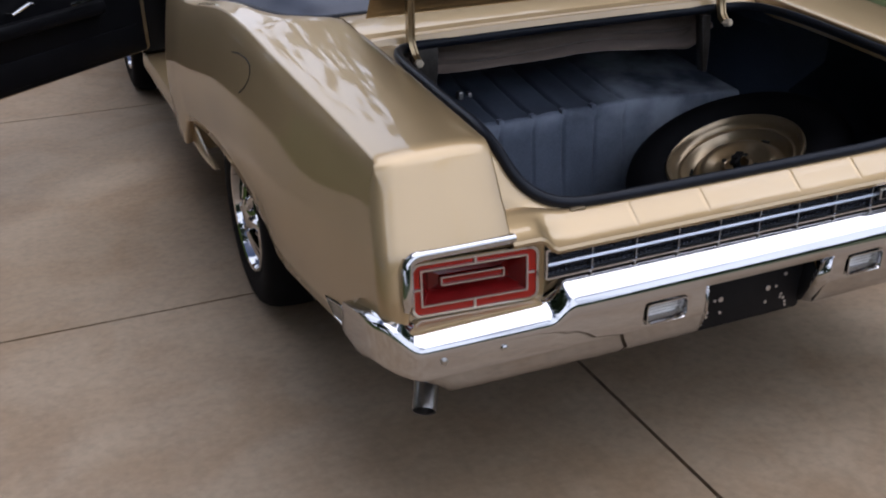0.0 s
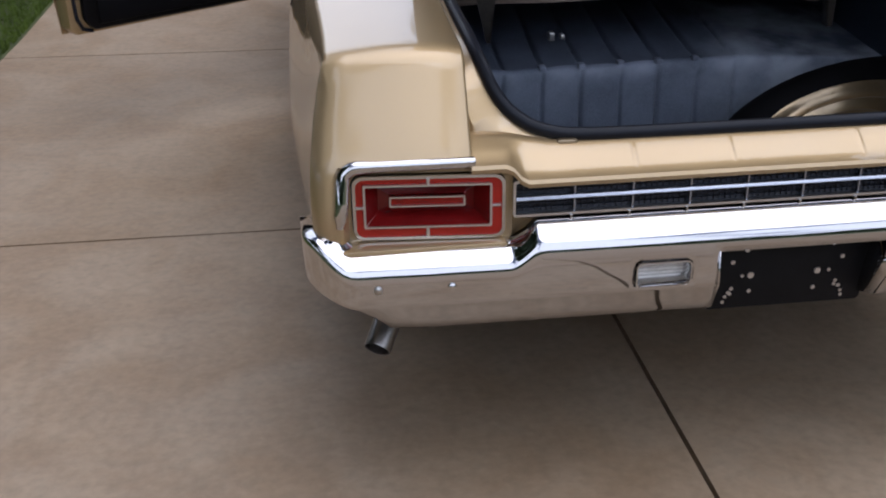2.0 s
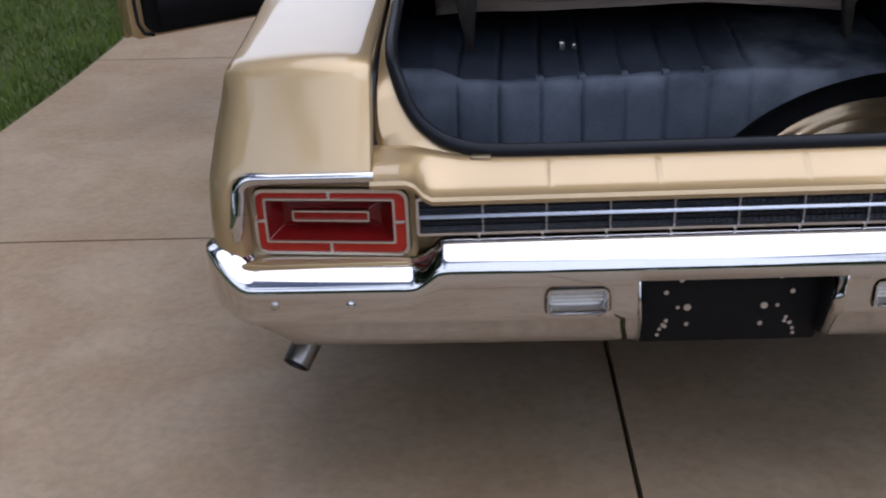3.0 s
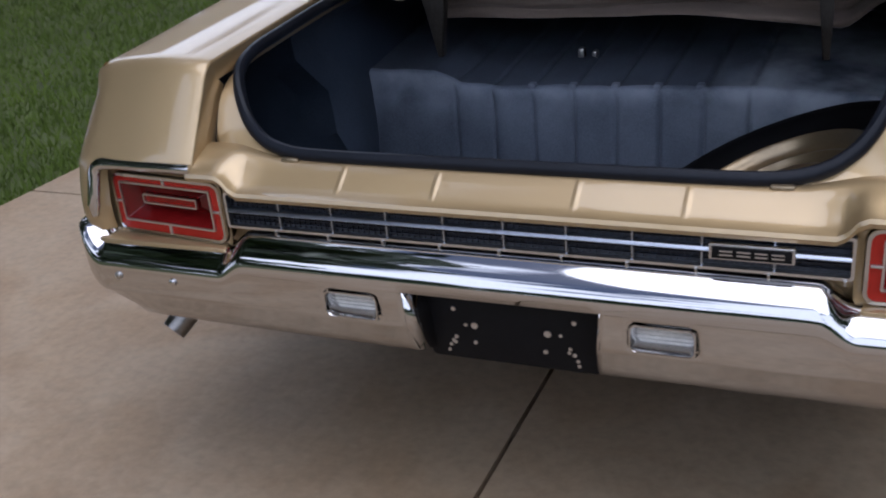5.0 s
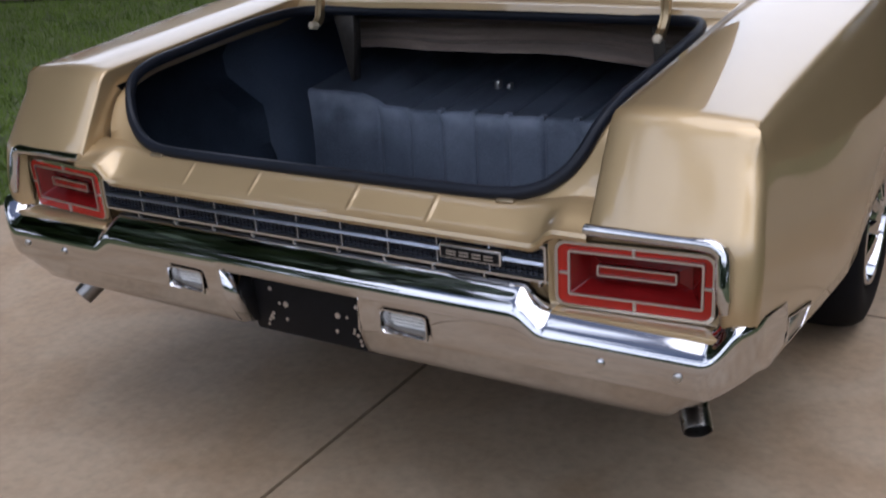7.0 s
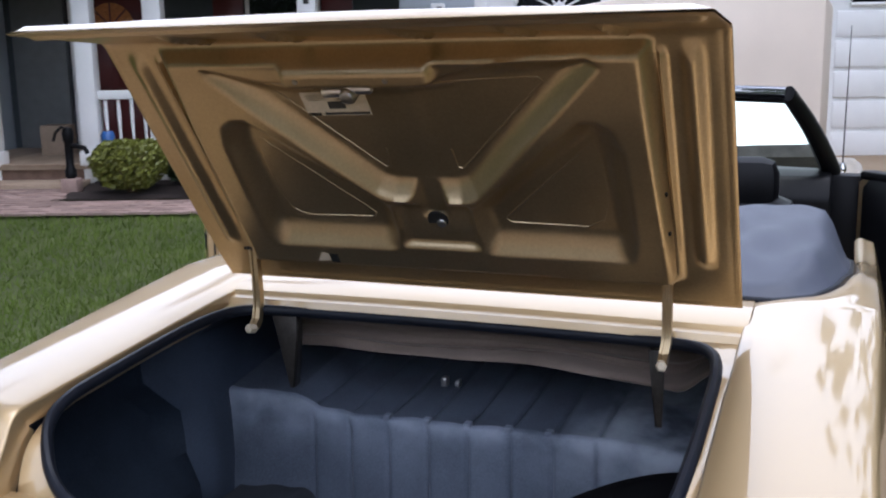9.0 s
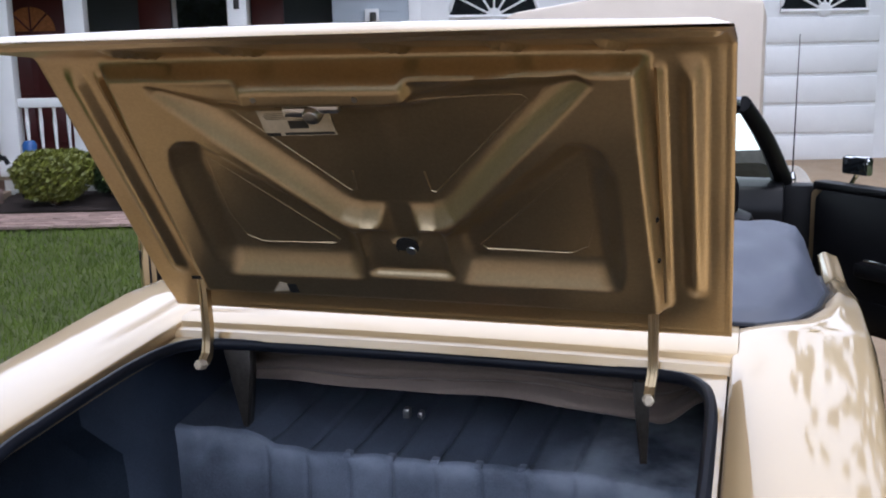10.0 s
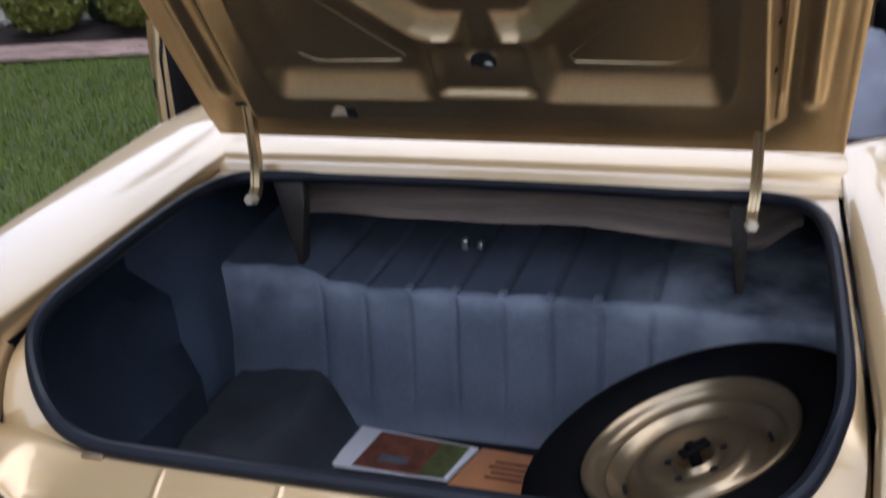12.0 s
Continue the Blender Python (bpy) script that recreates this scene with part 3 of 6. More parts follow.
GZ0, GZ1, GM = 0.651, 0.717, 0.684
grille = thing("rear_grille", (0, 0.045, 0.68))
grille.parent = car
grille.matrix_parent_inverse = car.matrix_basis.inverted()
part("backing", boxed(-0.574, 0.574, 0.050, 0.056, GZ0, GZ1), NAVY, grille, "dark blue-black backing")
bm = frame_bar(rrect(-0.580, 0.580, GZ0 - 0.004, GZ1 + 0.004, 0.006), rrect(-0.575, 0.575, GZ0 + 0.001, GZ1 - 0.001, 0.003), lambda x: 0.055, 0.020)
part("frame", bm, ALU, grille, "satin silver frame")
part("centre_bar", prism([(0.032, GM - 0.0035), (0.032, GM - 0.0015), (0.036, GM + 0.0032), (0.05, GM + 0.0032), (0.05, GM - 0.0035)], "x", -0.575, 0.575, bevel=0.0008), GRILLEBAR, grille, "silver centre bar")
for i in range(1, 10):
    x = (i - 5) * 0.115
    part("divider_bar", boxed(x - 0.0016, x + 0.0016, 0.039, 0.051, GZ0 + 0.001, GZ1 - 0.001), GRILLEBAR, grille)
bm = bmesh.new()
for z in (0.6615, 0.6705, 0.6965, 0.7065):
    box(bm, -0.574, 0.574, 0.044, 0.0505, z - 0.0007, z + 0.0007)
for k in range(100):
    x = -0.57 + 0.0115 * k
    box(bm, x - 0.0005, x + 0.0005, 0.0455, 0.0505, GZ0 + 0.002, GM - 0.005)
    box(bm, x - 0.0005, x + 0.0005, 0.0455, 0.0505, GM + 0.005, GZ1 - 0.002)
part("fine_mesh", bm, material("mesh_grey", (0.022, 0.028, 0.042), 0.4, 0.4), grille, angle=0)
badge = part("badge", boxed(0.358, 0.492, 0.026, 0.04, GM - 0.014, GM + 0.014, bevel=0.002), ALU, grille, "silver-edged black name badge")
part("badge_face", boxed(0.3625, 0.4875, 0.0235, 0.03, GM - 0.0105, GM + 0.0105, bevel=0.001), SATIN, badge, "black badge face")
for k, (w0, w1) in enumerate(((0.375, 0.396), (0.403, 0.424), (0.431, 0.450), (0.457, 0.476))):
    bm = bmesh.new()
    box(bm, w0, w1, 0.0222, 0.025, GM + 0.002, GM + 0.0045)
    box(bm, w0, w1, 0.0222, 0.025, GM - 0.0045, GM - 0.002)
    part("badge_bar", bm, ALU, badge)
for i in range(10):
    x = (i - 4.5) * 0.115 + 0.05
    part("stud", boxed(x - 0.002, x + 0.002, 0.030, 0.05, 0.640, 0.648), STEEL, car)

# ---- rear bumper ----
BUMP = [(0.075, 0.636), (0.050, 0.642), (0.034, 0.6425), (0.024, 0.638), (0.010, 0.629), (-0.006, 0.6175), (-0.0165, 0.606), (-0.0215, 0.592), (-0.022, 0.572), (-0.022, 0.557),
        (-0.021, 0.540), (-0.020, 0.522), (-0.0175, 0.506), (-0.0165, 0.4965), (-0.0150, 0.4940), (-0.0055, 0.470), (0.004, 0.450), (0.012, 0.434), (0.020, 0.428), (0.035, 0.426), (0.06, 0.428)]


def bumper():
    st = []
    xs = sorted({round(v, 4) for v in [0, 0.06, 0.12, 0.165, 0.185, 0.195, 0.21, 0.225, 0.238, 0.250, 0.27, 0.29, 0.31, 0.335, 0.347, 0.36, 0.38, 0.4, 0.44, 0.48, 0.51] + [0.52 + 0.006 * i for i in range(16)] + [0.64, 0.7, 0.76, 0.82, 0.85, 0.87, 0.882]})
    for x in xs:
        st.append((x, 0.0, 0, 0))
    for k in range(1, 13):
        a = radians(86 * k / 12)
        st.append((0.882 + 0.072 * math.sin(a), 0.082 * (1 - math.cos(a)), a, 0))
    ex, ey = st[-1][0], st[-1][1]
    for d in (0.015, 0.03, 0.05, 0.07, 0.09, 0.11, 0.13, 0.145):
        st.append((ex + d * 0.03, ey + d, radians(86), d / 0.145))
    rows = []
    for x, y, a, end in st:
        k = lerp(1.0, 0.69, smooth((x - 0.530) / 0.062))
        turn = smooth((a - radians(4)) / radians(50))
        fall = 0.056 * smooth((y - 0.04) / 0.24)
        row = []
        for d, z in BUMP:
            if z > 0.497:
                z = 0.497 + (z - 0.497) * k
            if z < 0.5:
                d = d + 0.012 * ((0.5 - z) / 0.07) * smooth(a / radians(60))
            if z > 0.5:
                z += 0.006 * smooth((x - 0.530) / 0.062) * smooth((d + 0.022) / 0.055) * (1 - 0.7 * smooth(a / radians(50)))
            if z > 0.5:
                z = lerp(z, 0.497 + interp((z - 0.497) / 0.107, ((0, 0), (0.5, 0.118), (0.65, 0.132), (1, 0.141))) - fall * (z - 0.497) / 0.107, turn)
            low = interp(x, ((0.790, 0.40), (0.815, 0.438), (0.850, 0.468), (0.893, 0.496), (0.930, 0.517), (0.952, 0.530)))
            low = lerp(low, 0.486, smooth((y - 0.05) / 0.12))
            z = max(z, low + 0.10 * (z - 0.42) - 0.008)
            slant = 0.040 * end * (0.60 - z) / 0.11
            if d > 0.0 and z > 0.54:
                d *= lerp(1.0, 0.16, smooth(a / radians(62)))
            curve = 0.012 * (x / 0.9) ** 2
            pocket = 0.010 * smooth((0.58 - z) / 0.15) * smooth((x - 0.13) / 0.04) * (1 - smooth((x - 0.185) / 0.045))
            row.append((x - pocket - math.sin(a) * d, y + math.cos(a) * d + curve + slant, z))
        rows.append(row)
    nx = len(xs)

    def cut(i, j):
        if i >= nx - 1:
            return False
        xm = (xs[i] + xs[i + 1]) / 2
        if xm < 0.185 and j >= 8:
            return True
        return 0.238 < xm < 0.347 and 9 <= j < 12
    return rows, cut


rows, cut = bumper()
# the bumper hangs a little to the driver's side
full = [[(-x - 0.007 * smooth((x - 0.86) / 0.10), y, z) for x, y, z in r] for r in rows[:0:-1]] + [[(x - 0.013 * smooth((x - 0.86) / 0.10), y, z) for x, y, z in r] for r in rows]
off = len(rows) - 1


def cut_both(i, j):
    return cut(i - off, j) if i >= off else cut(off - 1 - i, j)


bm = grid(full, skip=cut_both)
bmesh.ops.recalc_face_normals(bm, faces=bm.faces)
rear_bumper = part("rear_bumper", bm, CHROME, car, "chrome wraparound rear bumper reflecting the driveway", angle=50, solid=0.004)
# plate pocket
for sx in (-1, 1):
    bm = grid([[(sx * 0.185, -0.022, 0.572), (sx * 0.180, -0.019, 0.50), (sx * 0.175, 0.02, 0.43)], [(sx * 0.172, 0.05, 0.556), (sx * 0.166, 0.06, 0.48), (sx * 0.158, 0.075, 0.415)]])
    part("pocket_side", bm, CHROME, rear_bumper, solid=0.003)
part("pocket_top", grid([[(-0.185, -0.021, 0.572), (0.185, -0.021, 0.572)], [(-0.172, 0.05, 0.556), (0.172, 0.05, 0.556)]]), CHROME, rear_bumper, solid=0.003)
bm = prism(rrect(-0.170, 0.170, 0.400, 0.555, 0.012), "y", 0.060, 0.066, bevel=0.0015)
plate = part("plate_bracket", bm, SATIN, rear_bumper, "empty black plate bracket with drilled holes")
for x, z, r in [(-0.077, 0.474, 0.0075), (0.067, 0.474, 0.0075), (-0.118, 0.506, 0.005), (0.118, 0.503, 0.005), (-0.095, 0.474, 0.004), (0.092, 0.474, 0.004), (-0.116, 0.446, 0.0045),
                (-0.122, 0.437, 0.0045), (-0.128, 0.428, 0.004), (-0.118, 0.434, 0.004), (-0.077, 0.438, 0.0045), (0.062, 0.436, 0.005), (0.108, 0.440, 0.004), (0.118, 0.436, 0.0045),
                (0.124, 0.424, 0.004), (0.110, 0.448, 0.004), (-0.132, 0.416, 0.004), (0.126, 0.414, 0.004), (-0.09, 0.532, 0.005), (0.095, 0.535, 0.005)]:
    bm = lathe([(0.0, 0.0015), (r * 0.9, 0.0015), (r, 0.0)], 10, pose(x, 0.0595, z, 90, 0, 0))
    part("bright_hole", bm, ALU, plate)
for x in (-0.092, 0.09):
    part("clip", boxed(x - 0.008, x + 0.008, 0.045, 0.06, 0.538, 0.55, bevel=0.002), STEEL, plate)
# reversing lamps in the bumper
for sx in (-1, 1):
    o, i = rrect(0.2365, 0.3485, 0.5035, 0.5595, 0.012), rrect(0.244, 0.341, 0.513, 0.5525, 0.010)
    rows = [[(xa, -0.0228, za), (lerp(xa, xb, .4), -0.0232, lerp(za, zb, .4)), (xb, -0.012, zb), (xb, 0.012, zb)] for (xa, za), (xb, zb) in zip(o, i)]
    bm = grid(rows, closed_u=True)
    bmesh.ops.recalc_face_normals(bm, faces=bm.faces)
    bz = [(bm, "lamp_bezel", CHROME)]
    rows = [[(0.243 + 0.099 * u / 8, 0.010, 0.509 + 0.046 * v / 12 + 0.0) for u in range(9)] for v in range(13)]
    rows = [[(x, y - (0.003 if v % 2 else 0.0), z) for x, y, z in r] for v, r in enumerate(rows)]
    bz.append((grid(rows), "lamp_glass", CLEARLENS))
    for bm, name, mat in bz:
        if sx < 0:
            mirrored(bm)
        part(name, bm, mat, rear_bumper)
for sx in (-1, 1):
    for x, z in ((0.705, 0.535), (0.845, 0.536)):
        bm = lathe([(0.0, 0.004), (0.005, 0.0035), (0.008, 0.0015), (0.0085, -0.002)], 14, pose(sx * x, -0.0165 if x < .8 else -0.0135, z, 90, 0, sx * (2 if x < .8 else 3)))
        part("bumper_bolt", bm, CHROME if x < 0.8 else STEEL, rear_bumper)
# exhaust tips
for sx in (-1, 1):
    a, b = Vector((sx * 0.846, 0.118, 0.334 if sx < 0 else 0.357)), Vector((sx * 0.735, 0.318, 0.50))
    d = (a - b).normalized()
    rot = d.to_track_quat("Z", "Y").to_matrix().to_4x4()
    bm = lathe([(0.0262, 0.0), (0.0275, 0.001), (0.0288, -0.004), (0.0288, -0.22), (0.027, -0.22), (0.0258, -0.22), (0.0258, 0.0)], 28, Matrix.Translation(a) @ rot)
    tip = part("exhaust_tip", bm, PIPE, car, "dull steel exhaust tip")
    part("bore", lathe([(0.0, -0.02), (0.0258, -0.02)], 20, Matrix.Translation(a) @ rot), CABLE, tip)

# ---- wheels ----


def wheel(x, y):
    """Tyre and chrome five-spoke style rim, outer face towards +x or -x."""
    s = 1 if x > 0 else -1
    m = pose(x, y, 0.335, 0, 90 * s, 0)
    w = thing("wheel", (x, y, 0.335))
    w.parent = car
    w.matrix_parent_inverse = car.matrix_basis.inverted()
    t = [(0.195, -0.02), (0.205, 0.0), (0.235, 0.012), (0.275, 0.014), (0.305, 0.004), (0.322, -0.018), (0.330, -0.045), (0.334, -0.08), (0.335, -0.12), (0.334, -0.16), (0.328, -0.20), (0.30, -0.235), (0.25, -0.24), (0.20, -0.225), (0.195, -0.21)]
    part("tyre", lathe(t, 64, m), RUBBER, w, "black tyre")
    r = [(0.200, 0.004), (0.196, 0.010), (0.188, 0.006), (0.182, -0.012), (0.176, -0.045), (0.168, -0.06), (0.14, -0.045), (0.10, -0.022), (0.07, -0.01), (0.055, 0.004), (0.035, 0.012), (0.0, 0.014)]
    rim = part("rim", lathe(r, 48, m), CHROME, w, "bright chrome wheel")
    for k in range(8):
        a = k * math.tau / 8
        bm = tube([(0.06, 0, 0.004), (0.10, 0, -0.004), (0.14, 0, -0.018), (0.175, 0, -0.03)], [0.016, 0.018, 0.02, 0.022], 6, flat=0.6)
        bmesh.ops.transform(bm, matrix=m @ pose(0, 0, 0, 0, 0, math.degrees(a)), verts=bm.verts)
        part("spoke", bm, CHROME, rim)


for x in (0.945, -0.945):
    wheel(x, 1.47)
    wheel(x * 1.02, 4.56)

part("floor_pan", boxed(-0.80, 0.80, 0.62, 5.2, 0.20, 0.243, bevel=0.01), SATIN, car, "dark underbody")
part("fuel_tank", boxed(-0.60, 0.60, 0.50, 0.95, 0.20, 0.243, bevel=0.01), SATIN, car)
for sx in (-1, 1):
    part("inner_wheelhouse", boxed(min(sx * 0.80, sx * 0.83), max(sx * 0.80, sx * 0.83), 0.95, 2.0, 0.25, 0.75, bevel=0.01), SATIN, car)
    rows = []
    for y, z0, z1 in ((1.87, 0.364, 0.368), (1.92, 0.350, 0.370), (2.02, 0.326, 0.368), (2.12, 0.306, 0.372), (2.20, 0.293, 0.384), (2.25, 0.286, 0.396), (2.29, 0.280, 0.40), (2.40, 0.275, 0.40), (2.41, 0.275, 0.40), (3.0, 0.275, 0.40), (3.75, 0.275, 0.40)):
        inner = 0.80 if y > 2.4 else 0.950
        rows.append([(sx * x, y, lerp(z0, z1, u)) for x, u in ((inner, 1), (inner, 0), (max(inner, 0.905), 0), (max(inner, 0.940), 0.06), (0.958, 0.18), (0.972, 0.42), (0.974, 0.6), (0.968, 0.94), (0.962, 1), (inner, 1))])
    bm = grid(rows)
    bmesh.ops.recalc_face_normals(bm, faces=bm.faces)
    part("rocker_panel", bm, GOLD, car, angle=50)
    part("wheel_well", grid([[(sx * 0.81, 0.90, 0.43), (sx * 0.94, 0.90, 0.43)], [(sx * 0.81, 0.98, 0.70), (sx * 0.955, 0.98, 0.70)], [(sx * 0.81, 1.47, 0.80), (sx * 0.95, 1.47, 0.80)], [(sx * 0.81, 2.10, 0.70), (sx * 0.955, 2.10, 0.70)], [(sx * 0.81, 2.30, 0.40), (sx * 0.94, 2.30, 0.40)]]), CABLE, car)

# chrome-outlined grey quads on the sides, filler seam and drain bumps below the seal
for sx in (-1, 1):
    quad = [(0.430, 0.514), (0.272, 0.548), (0.290, 0.484), (0.390, 0.476)]

    def on_side(y, z, out=0.0):
        q = (deck_z(y) - 0.006 - z) / (deck_z(y) - 0.006 - sill_z(y))
        return (sx * (side_x(y, q) + out), y, z)
    lens = bmesh.new()
    lens.faces.new([lens.verts.new(on_side(y, z, 0.002)) for y, z in quad])
    bmesh.ops.recalc_face_normals(lens, faces=lens.faces)
    side_piece = part("side_quad", lens, STEEL, car, "grey four-sided piece low on the side", solid=0.002)
    ring = [on_side(lerp(a[0], b[0], k / 5), lerp(a[1], b[1], k / 5), 0.003) for a, b in zip(quad, quad[1:] + quad[:1]) for k in range(5)]
    part("quad_frame", tube(ring, 0.0032, 6, closed=True, up=(1, 0, 0)), CHROME, side_piece, "chrome outline of the side piece")
    # block in darker gold than the body, standing in for a shaded drain notch
    part("drain_bump", boxed(min(sx * 0.440, sx * 0.482), max(sx * 0.440, sx * 0.482), 0.104, 0.122, 0.760, 0.774, bevel=0.006), RIMGOLD, car)
seam = [(1.27, 0.938), (1.19, 0.950), (1.11, 0.953), (1.065, 0.945), (1.05, 0.925), (1.06, 0.900), (1.09, 0.875), (1.14, 0.848)]
path = []
for y, z in seam:
    q = (deck_z(y) - 0.006 - z) / (deck_z(y) - 0.006 - sill_z(y))
    path.append((-side_x(y, q) - 0.0004, y, z))
part("filler_seam", tube(path, 0.0022, 6), CABLE, car, "dark panel seam")

# ---- trunk lid ----
LID_T = radians(53.8)
LC, LS = math.cos(LID_T), math.sin(LID_T)
DROP = radians(50.5)
BEND_AT, LID_END = 0.729, 1.035


def lid_frame(v):
    """Place and underside direction on the lid's spine at the length v from its hinge edge."""
    bend0, r = BEND_AT, 0.05
    if v <= bend0:
        return Vector((0, 0.961 - v * LC, 1.066 + v * LS)), Vector((0, -LS, -LC)), Vector((0, -LC, LS))
    a = min(DROP, (v - bend0) / r)
    base = Vector((0, 0.961 - bend0 * LC, 1.066 + bend0 * LS))
    d0, n0 = Vector((0, -LC, LS)), Vector((0, -LS, -LC))
    p = base + d0 * (r * math.sin(a)) + n0 * (r * (1 - math.cos(a)))
    d, n = d0 * math.cos(a) + n0 * math.sin(a), n0 * math.cos(a) - d0 * math.sin(a)
    rest = max(0.0, (v - bend0) - DROP * r)
    return p + d * rest, n, d


def inside(poly, x, y):
    """Signed distance to a convex or simple outline, positive within."""
    best, odd = 9.0, False
    n = len(poly)
    for i in range(n):
        (ax, ay), (bx, by) = poly[i], poly[(i + 1) % n]
        dx, dy = bx - ax, by - ay
        t = max(0.0, min(1.0, ((x - ax) * dx + (y - ay) * dy) / (dx * dx + dy * dy)))
        best = min(best, math.hypot(x - ax - t * dx, y - ay - t * dy))
        if (ay > y) != (by > y) and x < (bx - ax) * (y - ay) / (by - ay) + ax:
            odd = not odd
    return best if odd else -best


MID = 0.006         # middle line of the inner pressing
SIDE_WELL = [(-0.400, 0.566), (-0.366, 0.566), (-0.092, 0.318), (-0.086, 0.285), (-0.098, 0.150), (-0.436, 0.150), (-0.450, 0.250), (-0.446, 0.490), (-0.430, 0.545)]
TOP_WELL = [(-0.425, 0.700), (-0.300, 0.668), (-0.230, 0.656), (-0.010, 0.656), (0.090, 0.670), (0.220, 0.702), (0.300, 0.712), (0.400, 0.712), (0.420, 0.686), (0.122, 0.352), (0.082, 0.332), (-0.082, 0.332), (-0.122, 0.352), (-0.420, 0.670)]
PLATEAU = [(-0.505, 0.716), (0.505, 0.716), (0.52, 0.104), (-0.52, 0.104)]


def bowl(t):
    """A pressed wall: a short fillet at its edge, then an easy run-out to the floor."""
    t = max(0.0, min(1.0, t))
    return 0.45 * smooth(t) + 0.55 * smooth(t / 0.25) * t * (2 - t)


def lid_w(x, v):
    """Depth of the inner pressing below the lid's spine."""
    xc, s = x - MID, abs(x)
    a = abs(xc)
    w = 0.012 + (0.042 - 0.008 * smooth((v - 0.52) / 0.18)) * smooth((inside(PLATEAU, x, v) + 0.018) / 0.032)
    deep = 0.0
    if 0.15 < v < 0.74 and a < 0.48:
        deep = max(bowl((inside(SIDE_WELL, -a, v) + 0.004) / 0.055) * bowl((v - 0.168) / 0.075), bowl((inside(TOP_WELL, xc, v) + 0.004) / 0.055))
        lane = smooth((0.050 - a) / 0.030) * smooth((v - 0.25) / 0.03) * smooth((0.44 - v) / 0.03)
        plate = smooth((0.112 - a) / 0.04) * smooth((v - 0.184) / 0.018) * smooth((0.340 - v) / 0.05)
        deep = max(deep, 0.97 * lane, 0.45 * plate + 0.5 * plate * smooth((v - 0.22) / 0.12))
        deep -= 0.09 * smooth(1 - abs(xc - 0.02) / 0.03) * smooth((v - 0.45) / 0.05) * deep
    w -= (0.038 - 0.008 * smooth((v - 0.52) / 0.18)) * deep
    if 0.63 < v < 0.735:
        across = smooth((x + 0.232) / 0.020) * smooth((0.112 - x) / 0.020)
        w += 0.025 * across * smooth((v - 0.652) / 0.014) * (1 - smooth((v - 0.690) / 0.036))
        w += 0.008 * (1 - across) * smooth((0.43 - a) / 0.1) * smooth((v - 0.69) / 0.02) * (1 - smooth((v - 0.705) / 0.024))
    w += 0.014 * smooth(1 - abs(s - 0.585) / 0.026) * smooth((v - 0.12) / 0.05) * smooth((0.73 - v) / 0.05)
    w += 0.012 * smooth(1 - abs(s - 0.532) / 0.009) * smooth((v - 0.09) / 0.03) * smooth((0.715 - v) / 0.03)
    if v > 0.742:
        for q in (-0.385, -0.175, 0.10, 0.30, 0.47):
            w += 0.014 * smooth(1 - abs(x - q + 0.25 * (v - 0.81)) / 0.014) * smooth((v - 0.744) / 0.028) * smooth((0.925 - v) / 0.07)
        w += 0.008 * smooth(1 - abs(v - 0.981) / 0.019)
    edge = min(0.655 - s, v, LID_END - v)
    return lerp(0.010, w, smooth((edge - 0.008) / 0.016)) + 0.003 * smooth(1 - abs(edge - 0.008) / 0.006)


lid_root = thing("trunk_lid", (0, 0.961, 1.066))
lid_root.parent = car
lid_root.matrix_parent_inverse = car.matrix_basis.inverted()
tagged(lid_root, "open gold trunk lid with pressed inner bracing")
xs = [-0.655 + 1.31 * i / 210 for i in range(211)]
vs = [0.726 * i / 150 for i in range(151)] + [0.726 + 0.309 * i / 44 for i in range(1, 45)]
rows = []
for x in xs:
    row = []
    for v in vs:
        p, n, d = lid_frame(v)
        hem = 0.012 * (x / 0.655) ** 2 * smooth((v - 0.0) / 0.1)
        q = p + n * (lid_w(x, v) + hem * 0.4)
        row.append((x, q.y, q.z))
    rows.append(row)
bm = grid(rows)
part("inner_panel", bm, GOLD_IN, lid_root, angle=60)
rows = []
for i in range(41):
    x = -0.655 + 1.31 * i / 40
    row = []
    for v in [0, 0.006] + [0.726 * k / 24 for k in range(1, 25)] + [0.726 + 0.309 * k / 16 for k in range(1, 17)]:
        p, n, d = lid_frame(v)
        edge = min(0.655 - abs(x), v, LID_END - v)
        crown = 0.012 * (1 - (x / 0.655) ** 2) * smooth(edge / 0.06)
        q = p - n * (crown * smooth(v / 0.2) - 0.010 * (1 - smooth(edge / 0.012)))
        row.append((x, q.y, q.z))
    rows.append(row)
bm = grid(rows)
part("outer_skin", bm, GOLD, lid_root, angle=40)

LIDM = Matrix(((1, 0, 0, 0), (0, -LC, -LS, 0.961), (0, LS, -LC, 1.066), (0, 0, 0, 1)))   # x, v, w to the world


def lid_part(name, bm, mat, label=""):
    bmesh.ops.transform(bm, matrix=LIDM, verts=bm.verts)
    bmesh.ops.recalc_face_normals(bm, faces=bm.faces)
    return part(name, bm, mat, lid_root, label)


lid_part("drain_hole", lathe([(0.0, 0.002), (0.0235, 0.002), (0.0245, 0.003), (0.0255, -0.002)], 24, pose(0.006, 0.262, lid_w(0.006, 0.262))), CABLE, "dark round access hole")
lid_part("hole_plug", lathe([(0.0, 0.004), (0.010, 0.003), (0.012, 0.0)], 16, pose(0.013, 0.252, lid_w(0.006, 0.262) + 0.001)), STEEL)


